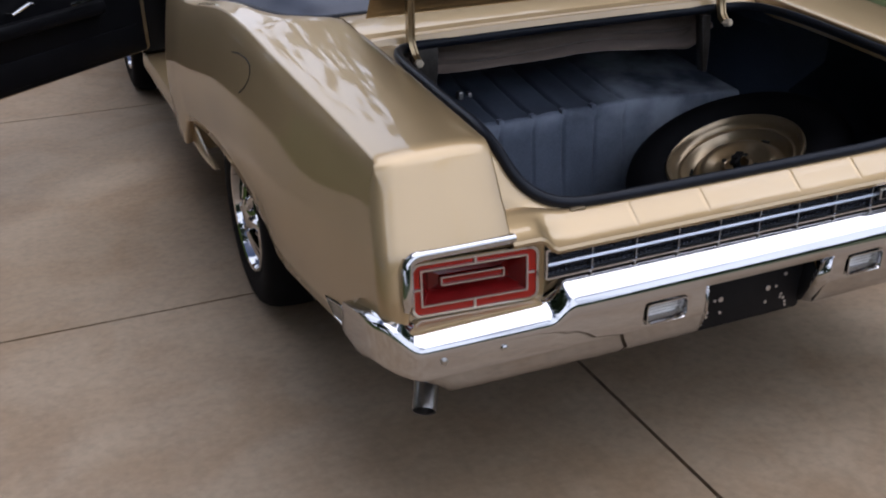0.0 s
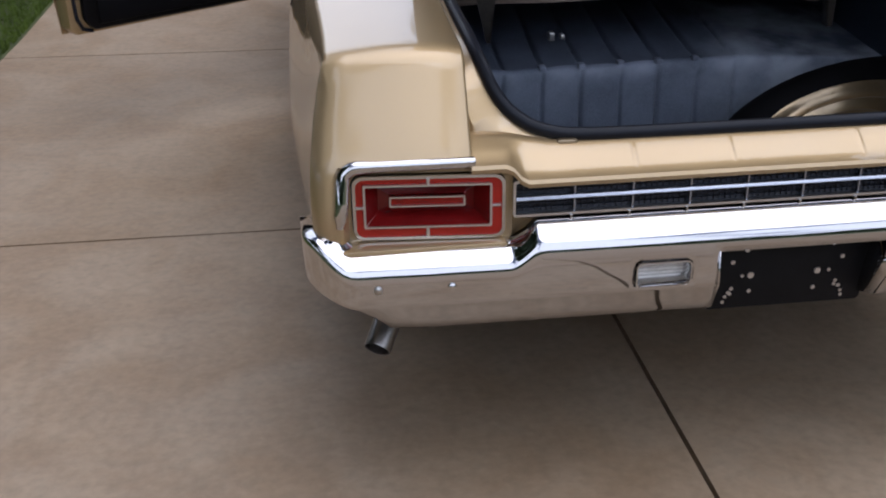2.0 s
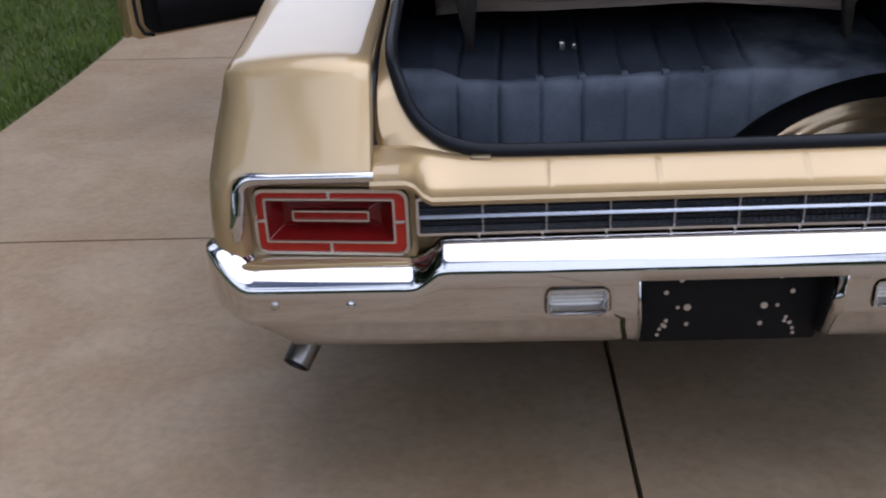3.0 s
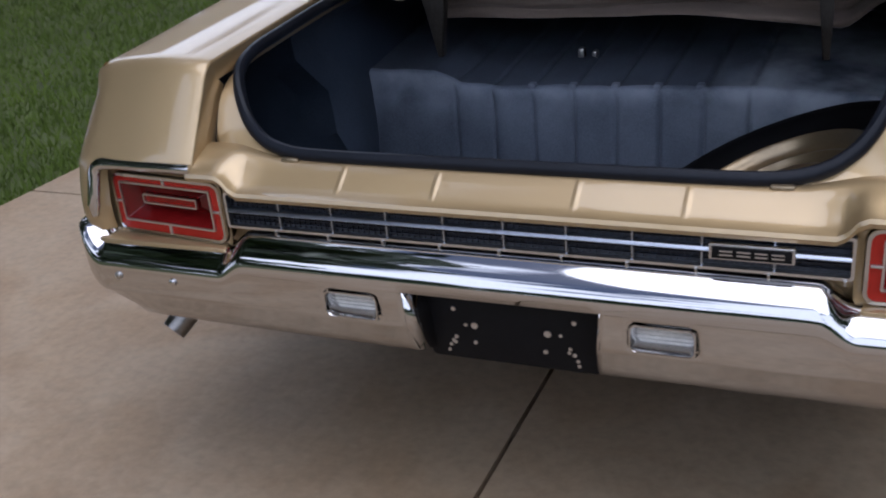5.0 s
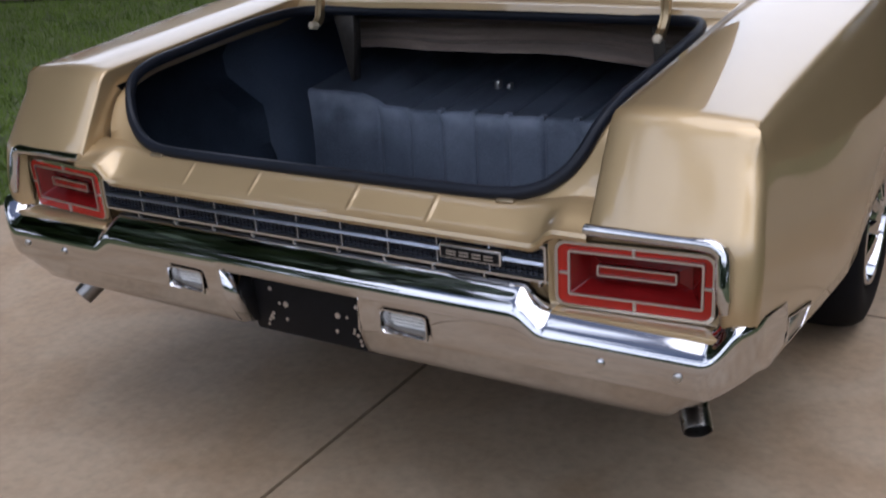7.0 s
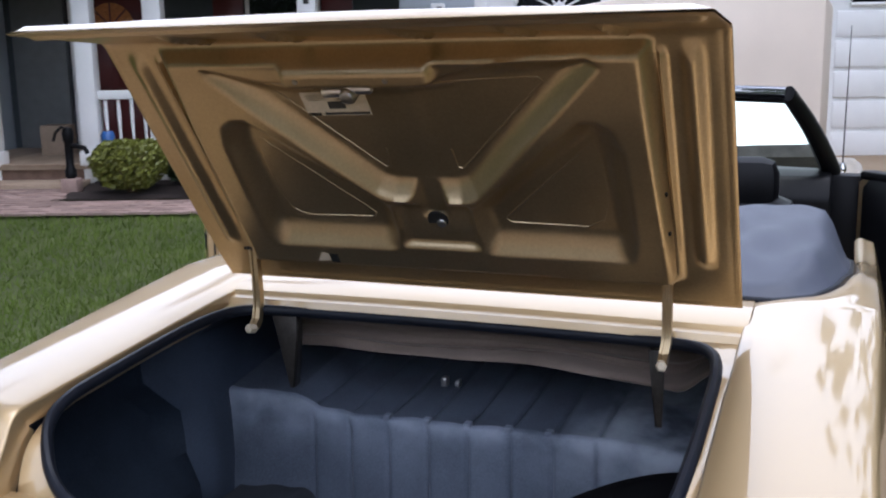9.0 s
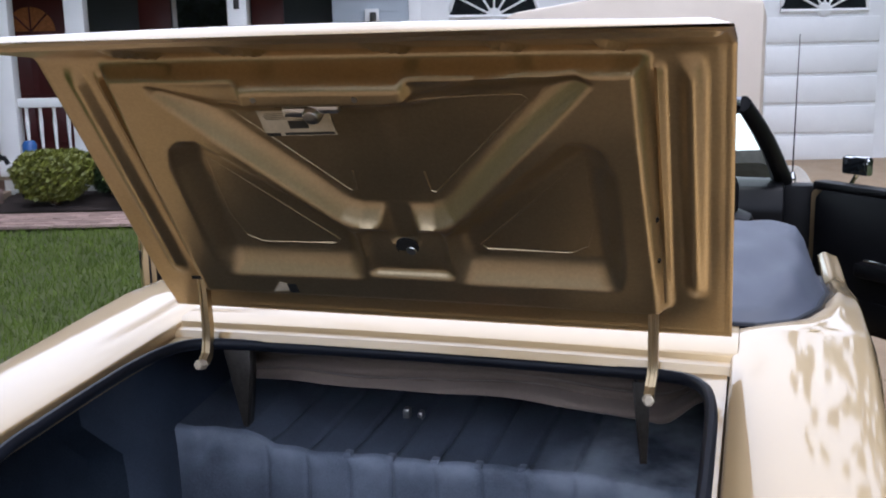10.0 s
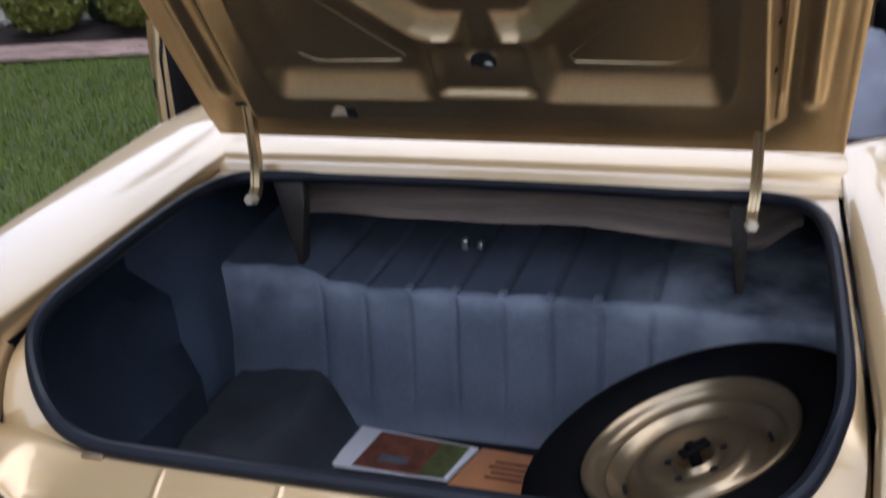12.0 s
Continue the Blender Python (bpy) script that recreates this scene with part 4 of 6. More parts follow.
def bead(pts):
    """A thin pressed line on the floor of a recess."""
    n = 26
    path = []
    for (ax, av), (bx, bv) in zip(pts, pts[1:]):
        path += [(lerp(ax, bx, k / n), lerp(av, bv, k / n)) for k in range(n)]
    path = path + [pts[-1]]
    soft = [path[0]] + [((path[i - 2][0] + path[i - 1][0] + path[i][0] + path[i + 1][0] + path[i + 2][0]) / 5, (path[i - 2][1] + path[i - 1][1] + path[i][1] + path[i + 1][1] + path[i + 2][1]) / 5) for i in range(2, len(path) - 2)] + [path[-1]]
    lid_part("pressed_line", tube([(MID + x, v, lid_w(MID + x, v) + 0.0004) for x, v in soft], 0.0026, 6, flat=0.8), GOLD_IN)


for sx in (-1, 1):
    bead([(sx * 0.386, 0.498), (sx * 0.156, 0.262), (sx * 0.166, 0.249), (sx * 0.340, 0.246), (sx * 0.374, 0.268), (sx * 0.392, 0.335), (sx * 0.386, 0.498)])
    bead([(sx * 0.080, 0.638), (sx * 0.290, 0.646), (sx * 0.300, 0.634), (sx * 0.090, 0.406), (sx * 0.078, 0.410), (sx * 0.074, 0.46)])
lid_part("latch", boxed(-0.165, -0.022, 0.646, 0.668, 0.020, 0.052, bevel=0.004), CABLE, "black latch slot")
bm = boxed(-0.142, -0.078, 0.634, 0.656, 0.045, 0.066, bevel=0.006)
box(bm, -0.090, -0.030, 0.640, 0.660, 0.045, 0.063, bevel=0.006)
lid_part("latch_body", bm, ALU, "grey metal latch mechanism")
lid_part("latch_hook", lathe([(0.0, 0.014), (0.014, 0.012), (0.019, 0.004), (0.019, -0.02)], 18, pose(-0.085, 0.638, 0.060)), STEEL, "rounded steel latch hook")
SF = lid_w(-0.15, 0.595)
st = prism([(-0.226, 0.636), (-0.076, 0.640), (-0.073, 0.553), (-0.222, 0.549)], "z", SF, SF + 0.0016)
lid_part("jack_label", st, STICKER, "yellowed printed instruction label")
for q in ([(-0.166, 0.588), (-0.126, 0.589), (-0.126, 0.570), (-0.166, 0.569)], [(-0.221, 0.557), (-0.190, 0.558), (-0.190, 0.550), (-0.221, 0.5495)], [(-0.180, 0.5585), (-0.076, 0.5615), (-0.076, 0.5555), (-0.180, 0.5525)]):
    lid_part("print_block", prism(q, "z", SF + 0.0014, SF + 0.0022), INK)
for k in range(9):
    z0 = 0.627 - 0.0045 * k
    x0, x1 = -0.215 + 0.002 * (k % 3), -0.167 + 0.004 * (k % 2)
    for d in (0.0, 0.065):
        lid_part("print_line", prism([(x0 + d, z0), (x1 + d, z0 + 0.002), (x1 + d, z0 + 0.0012), (x0 + d, z0 - 0.0008)], "z", SF + 0.0014, SF + 0.0020), STICKER if k == 4 else INK)
for x, v in ((-0.185, 0.681), (0.012, 0.681), (-0.524, 0.380), (0.493, 0.391), (0.516, 0.363), (0.516, 0.256), (0.595, 0.890)):
    p, n, d = lid_frame(v)
    w = lid_w(x, v) + 0.001
    m = Matrix(((1, 0, 0, x), (0, d.y, n.y, (p + n * w).y), (0, d.z, n.z, (p + n * w).z), (0, 0, 0, 1)))
    bm = lathe([(0.0, 0.0014), (0.0055, 0.0014), (0.0062, -0.003)], 12, m)
    part("screw_hole", bm, STEEL if v == 0.681 else CABLE, lid_root)
lid_part("wire_tag", prism([(-0.335, 0.124), (-0.297, 0.130), (-0.297, 0.152), (-0.312, 0.157)], "z", 0.030, 0.056), STICKER)
lid_part("wire_gap", boxed(-0.296, -0.274, 0.122, 0.152, 0.030, 0.055), CABLE)

for sx in (-1, 1):
    x = -0.545 if sx < 0 else 0.500
    path = [(x - sx * 0.004, 0.866, 0.944), (x - sx * 0.003, 0.884, 0.958), (x, 0.897, 0.985), (x, 0.901, 1.015), (x, 0.899, 1.06), (x, 0.896, 1.10), (x, 0.892, 1.14), (x, 0.888, 1.185)]
    half = 0.0105
    rows = []
    for i, (px, py, pz) in enumerate(path):
        back = Vector(path[min(i + 1, 7)]) - Vector(path[max(i - 1, 0)])
        n = Vector((0, -back.z, back.y)).normalized()
        c = Vector((px, py, pz))
        rows.append([c + n * 0.011 + Vector((e, 0, 0)) for e in (-half, -half * 0.45)] + [c + n * 0.0075 + Vector((e, 0, 0)) for e in (-half * 0.35, half * 0.35)]
                    + [c + n * 0.011 + Vector((e, 0, 0)) for e in (half * 0.45, half)] + [c - n * 0.009 + Vector((e, 0, 0)) for e in (half, -half)])
    bm = grid(rows, closed_v=True)
    bm.faces.new([bm.verts.new(p) for p in rows[0]])
    bmesh.ops.remove_doubles(bm, verts=bm.verts, dist=1e-5)
    bmesh.ops.recalc_face_normals(bm, faces=bm.faces)
    part("hinge_arm", bm, GOLD_IN, lid_root, "gold grooved hinge arm", angle=25)
    part("hinge_nut", lathe([(0.0, 0.014), (0.009, 0.014), (0.0125, 0.011), (0.0125, -0.01), (0.009, -0.012)], 6, pose(x - sx * 0.004, 0.852, 0.943, 80, 0, sx * 10)), STICKER, lid_root, "white plastic-capped hinge bolt")
    part("hinge_slot", boxed(x - 0.024, x + 0.024, 0.880, 0.898, 1.142, 1.158, bevel=0.002), CABLE, lid_root)
    if sx < 0:      # tapering plate, facing the opening
        face = [(-0.524, 0.962), (-0.452, 0.962), (-0.454, 0.90), (-0.468, 0.768), (-0.480, 0.768), (-0.510, 0.90)]
    else:
        face = [(0.458, 0.955), (0.488, 0.955), (0.492, 0.88), (0.489, 0.772), (0.478, 0.772), (0.466, 0.88)]
    bracket = part("hinge_bracket", prism(face, "y", 0.926, 0.931, bevel=0.001), BRACKET, car, "dark steel hinge support plate")
    rim = [face[1], face[2], face[3]] if sx < 0 else [face[0], face[5], face[4]]
    part("bracket_flange", grid([[(p[0], 0.926, p[1]), (p[0] + sx * 0.004, 0.965, p[1])] for p in rim]), BRACKET, bracket, solid=0.004)


# ---- trunk interior ----


def edge_z(x):
    return interp(x, ((-0.80, 0.695), (-0.66, 0.69), (-0.58, 0.682), (-0.50, 0.645), (-0.40, 0.640), (0.30, 0.652), (0.40, 0.650), (0.50, 0.648), (0.60, 0.640), (0.82, 0.63)))


def rib(x):
    return math.exp(-(((x + 0.285) / 0.117 - round((x + 0.285) / 0.117)) * 0.117 / 0.0055) ** 2)


rows = []
for i in range(401):
    x = -0.82 + 1.64 * i / 400
    ez = edge_z(x)
    low = 0.26
    k = smooth((x + 0.60) / 0.10) * smooth((0.42 - x) / 0.06)
    g = rib(x) * k
    wob = 0.006 * math.sin(x * 23) + 0.004 * math.sin(x * 57 + 1)
    bulge = 0.05 * smooth((-0.55 - x) / 0.2) + 0.012 * smooth((x - 0.35) / 0.25)
    row = [(x, 1.06, low - 0.02), (x, 1.085 - bulge, low + 0.01)]
    for j in range(1, 10):
        t = j / 10
        row.append((x, 1.095 - bulge + 0.012 * t + wob * 0.6 + 0.012 * g * smooth((t - 0.15) / 0.3), lerp(low, ez - 0.012, t)))
    row += [(x, 1.100 - bulge + wob, ez - 0.008), (x, 1.108 - bulge + wob, ez - 0.001 + 0.004 * g), (x, 1.122 - bulge + wob, ez + 0.001)]
    for j in range(1, 9):
        t = j / 8
        row.append((x, 1.122 - bulge * (1 - t) + 0.62 * t, ez + 0.075 * t - 0.018 * rib(x - 0.035 * t) * k * smooth(1.2 - t)))
    rows.append(row)
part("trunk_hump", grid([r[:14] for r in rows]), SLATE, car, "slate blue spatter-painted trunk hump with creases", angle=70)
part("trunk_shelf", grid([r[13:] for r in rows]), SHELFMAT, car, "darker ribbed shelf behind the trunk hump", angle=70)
for x in (-0.285, -0.168, -0.051, 0.063, 0.174):
    part("rib_clip", boxed(x - 0.010, x + 0.010, 1.098, 1.125, edge_z(x) - 0.006, edge_z(x) + 0.010, bevel=0.003), SLATE, car)
bm = prism([(0.16, 0.40), (0.42, 0.40), (0.46, 0.26), (1.12, 0.26), (1.12, 0.245), (0.44, 0.245), (0.40, 0.38), (0.16, 0.38)], "x", -0.735, 0.735)
part("trunk_floor", bm, DARKMAT, car, "black rubber trunk floor mat")
rows = [[(lerp(-0.735, -0.40, i / 24), lerp(0.47, 1.10, j / 24), 0.256 + 0.15 * smooth(1.9 * (1 - math.hypot(max(0.0, i / 24 - 0.40) / 0.58, (j / 24 - 0.72) / 0.62))) + 0.007 * math.sin(i * .7) * math.sin(j * .5) * smooth(1 - abs(i / 12 - 1))) for j in range(25)] for i in range(25)]
part("crumpled_mat", grid(rows), MATRUBBER, car, "crumpled dark carpet in the side well", angle=70)
part("tail_inner", boxed(-0.80, 0.80, 0.155, 0.163, 0.39, 0.765), DARKMAT, car)
part("bulkhead", boxed(-0.86, 0.86, 1.735, 1.75, 0.24, 1.0), DARKMAT, car)
for sx in (-1, 1):
    rows = []
    for j in range(31):
        y0 = lerp(0.15, 1.74, j / 30)
        row = []
        for k in range(13):
            z = lerp(0.385 if y0 < 0.43 else 0.25, min(deck_z(y0) - 0.02, 0.765 + max(0.0, y0 - 0.05) * 1.60 - 0.03), k / 12)
            y = y0 - 0.15 * smooth((z - 0.66) / 0.16) * smooth(1.25 - abs(j - 14) / 9)
            wheelh = smooth((y0 - 0.86) / 0.05)
            inset = lerp(0.90, 0.80 - 0.05 * (1 - abs(k / 12 - 0.35)), wheelh)
            if 0.60 < y0 < 0.86:
                inset -= 0.03 * (1 - wheelh)
            inset = lerp(inset, 0.665, smooth((z - 0.90) / 0.07))
            if y0 < 0.86:
                inset = min(inset, 0.715 + 0.18 * smooth((z - 0.48) / 0.14))
            row.append((sx * inset, y, z))
        rows.append(row)
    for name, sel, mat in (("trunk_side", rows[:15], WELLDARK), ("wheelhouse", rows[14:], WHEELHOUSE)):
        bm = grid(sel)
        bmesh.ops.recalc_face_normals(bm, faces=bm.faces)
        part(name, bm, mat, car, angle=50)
# hanging well liner cloth
rows = []
for i in range(61):
    x = lerp(-0.565, 0.60, i / 60)
    low = lerp(0.838, 0.806, i / 60) + 0.004 * math.sin(x * 9) + 0.026 * math.sin(math.pi * i / 60) + 0.075 * smooth((x - 0.50) / 0.11)
    row = [(x, 1.02, 0.975)]
    for j in range(1, 29):
        t = j / 28
        fold = 0.013 * math.sin(13.0 * t + 1.6 * math.sin(x * 3.1) + 0.5 * x) * smooth(t / 0.2) + 0.006 * math.sin(29 * t + 2.2 * x + math.sin(x * 11))
        row.append((x, 1.03 + 0.09 * math.sin(t * 2.2) - 0.035 * t + 0.005 * math.sin(x * 21 + t * 5) - fold, lerp(0.965, low, t) + 0.005 * math.sin(6.0 * t + x * 4) * t))
    row.append((x, 1.16, low + 0.01))
    row.append((x, 1.30, low + 0.06))
    rows.append(row)
part("well_liner", grid(rows), CANVAS, car, "sagging beige cloth top-well liner", angle=80, solid=0.003)
bm = boxed(-0.215, -0.195, 1.33, 1.36, 0.66, 0.695, bevel=0.006)
box(bm, -0.175, -0.16, 1.34, 1.37, 0.66, 0.685, bevel=0.005)
part("seat_clamp", bm, STEEL, car, "small steel clamp")
# inner faces under the rear deck
part("deck_underside", grid([[(x, y, deck_z(y) - 0.035) for y in (0.94, 1.1, 1.3, 1.74)] for x in (-0.86, -0.6, 0, 0.6, 0.86)]), DARKMAT, car)

# ---- things in the trunk ----
SP = Matrix.Translation((0.393, 0.658, 0.600)) @ Matrix.Rotation(radians(-22.5), 4, "Y") @ Matrix.Rotation(radians(2), 4, "X")
spare = thing("spare_wheel", (0.41, 0.715, 0.45), "gold-painted steel spare wheel with black tyre lying in trunk", "wheel")
t = [(0.188, -0.06), (0.196, -0.044), (0.212, -0.020), (0.236, 0.002), (0.264, 0.012), (0.300, 0.012), (0.330, -0.006), (0.345, -0.034), (0.351, -0.07), (0.350, -0.11), (0.332, -0.155), (0.29, -0.185), (0.24, -0.19), (0.19, -0.17)]
part("tyre", lathe(t, 72, SP), RUBBER, spare, "black tyre")
r = [(q * 1.04, h) for q, h in [(0.204, 0.000), (0.203, 0.008), (0.198, 0.011), (0.193, 0.006), (0.189, -0.006), (0.183, -0.018), (0.172, -0.024), (0.164, -0.022), (0.158, -0.030), (0.150, -0.042), (0.138, -0.050), (0.128, -0.046),
     (0.118, -0.032), (0.108, -0.022), (0.098, -0.020), (0.088, -0.024), (0.072, -0.034), (0.058, -0.040), (0.046, -0.040), (0.038, -0.030), (0.034, -0.032), (0.033, -0.06), (0.0, -0.06)]]
SR = SP @ Matrix.Translation((0, 0, -0.020))
srim = part("rim", lathe(r, 72, SR), RIMGOLD, spare, "dull gold pressed steel rim")
for k in range(5):
    a = k * math.tau / 5 + 0.4
    part("stud_hole", lathe([(0.0, 0.002), (0.007, 0.002), (0.008, -0.002)], 10, SR @ pose(0.057 * math.cos(a), 0.057 * math.sin(a), -0.0385)), CABLE, srim)
for k in range(6):
    a = k * math.tau / 6 + 0.25
    part("vent_slot", boxed(-0.014, 0.014, -0.004, 0.004, -0.002, 0.002), CABLE, srim).matrix_basis = SR @ pose(0.143 * math.cos(a), 0.143 * math.sin(a), -0.0455, 0, 0, math.degrees(a) + 90)
bm = lathe([(0.0, 0.02), (0.010, 0.018), (0.012, 0.0), (0.012, -0.05)], 12, SR @ pose(0.0, 0.0, -0.02))
part("hold_down_bolt", bm, SATIN, spare, "black hold-down bolt")
bm = boxed(-0.03, 0.03, -0.012, 0.012, -0.006, 0.006, bevel=0.003)
bmesh.ops.transform(bm, matrix=SR @ pose(0.006, 0.0, -0.014, 0, 0, 30), verts=bm.verts)
part("wing_nut", bm, SATIN, spare)

BZ = 0.272


def sheet(name, pts, mat, z, parent, label=""):
    return part(name, prism(pts, "z", z, z + 0.002), mat, parent, label)


mag = thing("magazine", (-0.25, 0.93, 0.262), "glossy car magazine with brown cover photo on trunk floor", "magazine")
part("page_block", prism([(-0.432, 1.062), (-0.115, 1.030), (-0.150, 0.885), (-0.445, 0.880)], "z", 0.262, BZ, bevel=0.001), PAPER, mag, "white pages")
sheet("cover_photo", [(-0.372, 1.045), (-0.205, 1.030), (-0.225, 0.882), (-0.390, 0.884)], RUST, BZ, mag, "brown cover photo")
sheet("cover_edge", [(-0.204, 1.030), (-0.135, 1.024), (-0.160, 0.884), (-0.224, 0.882)], OLIVE, BZ, mag, "green cover strip")
sheet("photo_highlight", [(-0.335, 0.945), (-0.265, 0.940), (-0.262, 0.915), (-0.338, 0.912)], ALU, BZ + 0.001, mag)
bro = thing("brochure", (-0.05, 0.95, 0.262), "orange owner brochure with faded print on trunk floor", "brochure")
part("cover", prism([(-0.108, 1.035), (0.045, 1.025), (0.045, 0.860), (-0.145, 0.868)], "z", 0.262, 0.270, bevel=0.001), ORANGE, bro, "orange printed cover")
for k in range(4):
    sheet("print_bar", [(-0.06 - 0.01 * (k % 2), 0.985 - 0.022 * k), (0.02, 0.982 - 0.022 * k), (0.02, 0.974 - 0.022 * k), (-0.06 - 0.01 * (k % 2), 0.977 - 0.022 * k)], RUST, 0.270, bro)

# ---- cabin, doors and front of the car ----
def boot_row(y):
    t = smooth((y - 1.17) / 0.25) * smooth((2.12 - y) / 0.12)
    w = inner_x(y) - 0.004
    return w, t


rows = []
for j in range(49):
    y = lerp(1.175, 2.10, j / 48)
    w, t = boot_row(y)
    row = []
    for i in range(81):
        u = -1 + 2 * i / 80
        x = u * w
        e = smooth((1 - abs(u)) / 0.10)
        z = lerp(deck_z(y), high_z(min(y, 2.0)), e) - 0.012 + 0.030 * e * smooth((y - 1.17) / 0.06) + 0.050 * e * t + 0.014 * math.sin(x * 7 + y * 5) * e * t + 0.007 * math.sin(x * 19 + 2 + 3 * math.sin(y * 6)) * e * t + 0.004 * math.sin(x * 41 + y * 23) * e * t
        row.append((x, y, z))
    rows.append(row)
boot = part("top_boot", grid(rows), BOOT, car, "blue-grey vinyl folded-top boot cover", angle=70, solid=0.004)
edge = [(r[-1][0] - 0.004, r[-1][1], r[-1][2] + 0.008) for r in rows[::-1]] + [(p[0], p[1] - 0.002, p[2] + 0.010) for p in rows[0][::-1]] + [(r[0][0] + 0.004, r[0][1], r[0][2] + 0.008) for r in rows]
part("boot_piping", tube(edge, 0.008, 8), SEAL, boot, "black edge piping")

for x in (-0.40, 0.40):
    seat = thing("seat", (x, 2.75, 0.35))
    seat.parent = car
    seat.matrix_parent_inverse = car.matrix_basis.inverted()
    bm = boxed(x - 0.30, x + 0.30, 2.64, 2.84, 0.45, 1.06, bevel=0.06)
    part("backrest", bm, BLACK, seat, "black vinyl backrest")
    bm = boxed(x - 0.235, x + 0.235, 2.66, 2.80, 0.99, 1.215, bevel=0.06)
    part("headrest", bm, BLACK, seat, "wide black headrest")
    part("cushion", boxed(x - 0.29, x + 0.29, 2.80, 3.32, 0.36, 0.55, bevel=0.06), BLACK, seat, "black vinyl cushion")
bm = boxed(-0.72, 0.72, 2.12, 2.26, 0.40, 1.0, bevel=0.05)
part("rear_seat", bm, BLACK, car, "black rear seat back")
part("cabin_floor", boxed(-0.86, 0.86, 1.76, 3.95, 0.285, 0.31), BLACK, car)
bm = prism([(3.52, 0.72), (3.50, 0.95), (3.55, 1.045), (3.68, 1.065), (3.92, 1.06), (3.92, 0.60), (3.60, 0.60)], "x", -0.82, 0.82, bevel=0.02)
dash = part("dashboard", bm, BLACK, car, "black padded dashboard")
part("dash_trim", boxed(0.20, 0.72, 3.492, 3.50, 0.86, 0.905, bevel=0.002), material("walnut_trim", (0.10, 0.055, 0.03), 0.35, vary=0.4, scale=20), dash, "dark wood-grain dash trim")
bp = part("dash_badge", boxed(0.515, 0.585, 3.488, 3.496, 1.005, 1.03, bevel=0.001), ALU, dash, "small bright dash badge")
for a in (0.53, 0.557):
    part("badge_bar", boxed(a, a + 0.014, 3.4855, 3.489, 1.010, 1.025), INK, bp)
# windscreen
ws = thing("windscreen", (0, 3.6, 1.06))
ws.parent = car
ws.matrix_parent_inverse = car.matrix_basis.inverted()
top = [(x, 3.12 + 0.10 * (1 - (x / 0.63) ** 2), 1.437 + 0.012 * (1 - (x / 0.63) ** 2)) for x in [-0.63 + 1.26 * i / 16 for i in range(17)]]
bot = [(x, 3.74 + 0.16 * (1 - (x / 0.80) ** 2), 1.06) for x in [-0.80 + 1.60 * i / 16 for i in range(17)]]
part("header_rail", tube(top, 0.022, 10, flat=1.3), CHROME, ws, "chrome windscreen header")
part("header_pad", tube([(x, y + 0.022, z - 0.022) for x, y, z in top], 0.02, 8), BLACK, ws)
for sx in (-1, 1):
    a, b = Vector((sx * 0.635, 3.12, 1.437)), Vector((sx * 0.815, 3.74, 1.05))
    part("pillar", tube([a.lerp(b, k / 6) + Vector((sx * 0.010 * math.sin(k / 6 * 3.14), 0, 0.012 * math.sin(k / 6 * 3.14))) for k in range(7)], [0.030, 0.032, 0.034, 0.036, 0.038, 0.040, 0.044], 10, flat=1.2), BLACK, ws, "black windscreen pillar")
glass = part("windscreen_glass", grid([[Vector(p).lerp(Vector(q), t) for p, q in zip(top, bot)] for t in (0.03, 0.25, 0.5, 0.75, 1.0)]), GLASS, ws, "lightly tinted windscreen glass")
glass.visible_shadow = False
# front bodywork, lower and plain
rows = []
for y in [3.70, 3.78, 3.9, 4.1, 4.4, 4.7, 5.0, 5.25, 5.35, 5.38]:
    nose = smooth((5.40 - y) / 0.22)
    dz = 1.05 - 0.06 * (y - 3.7) / 1.7
    row = []
    for u in range(-12, 13):
        t = u / 12
        row.append((t * 0.93, y, (dz - 0.015 * t * t) * 1.0 - 0.10 * (1 - nose)))
    rows.append([(-0.97, y, 0.40), (-1.0, y, 0.72), (-0.97, y, dz - 0.05 - 0.1 * (1 - nose))] + row + [(0.97, y, dz - 0.05 - 0.1 * (1 - nose)), (1.0, y, 0.72), (0.97, y, 0.40)])
bm = grid(rows)
bmesh.ops.recalc_face_normals(bm, faces=bm.faces)
part("front_body", bm, GOLD, car, "gold bonnet and front wings", angle=40)
part("front_panel", boxed(-0.95, 0.95, 5.36, 5.40, 0.42, 0.88, bevel=0.01), GOLD, car)
for sx in (-1, 1):
    part("cowl_side", boxed(min(sx * 0.81, sx * 0.965), max(sx * 0.81, sx * 0.965), 3.68, 3.80, 0.42, 1.040, bevel=0.01), BLACK, car)
    part("hinge_pillar", boxed(min(sx * 0.765, sx * 0.808), max(sx * 0.765, sx * 0.808), 3.655, 3.76, 0.42, 1.030, bevel=0.008), GOLD, car)
    part("door_jamb", boxed(min(sx * 0.86, sx * 0.965), max(sx * 0.86, sx * 0.965), 2.40, 2.47, 0.38, 0.86, bevel=0.012), GOLD, car)
    part("quarter_trim", boxed(min(sx * 0.82, sx * 0.855), max(sx * 0.82, sx * 0.855), 1.80, 2.28, 0.40, 0.87, bevel=0.01), BLACK, car)
aer = part("aerial_base", lathe([(0.0, 0.03), (0.010, 0.028), (0.016, 0.012), (0.020, 0.0), (0.020, -0.01)], 16, pose(0.865, 4.02, 1.035)), CHROME, car, "chrome aerial base")
part("aerial_mast", tube([(0.865, 4.02, 1.05), (0.868, 4.03, 1.35), (0.872, 4.04, 1.72)], [0.004, 0.003, 0.002], 6), SATIN, aer, "thin steel aerial")


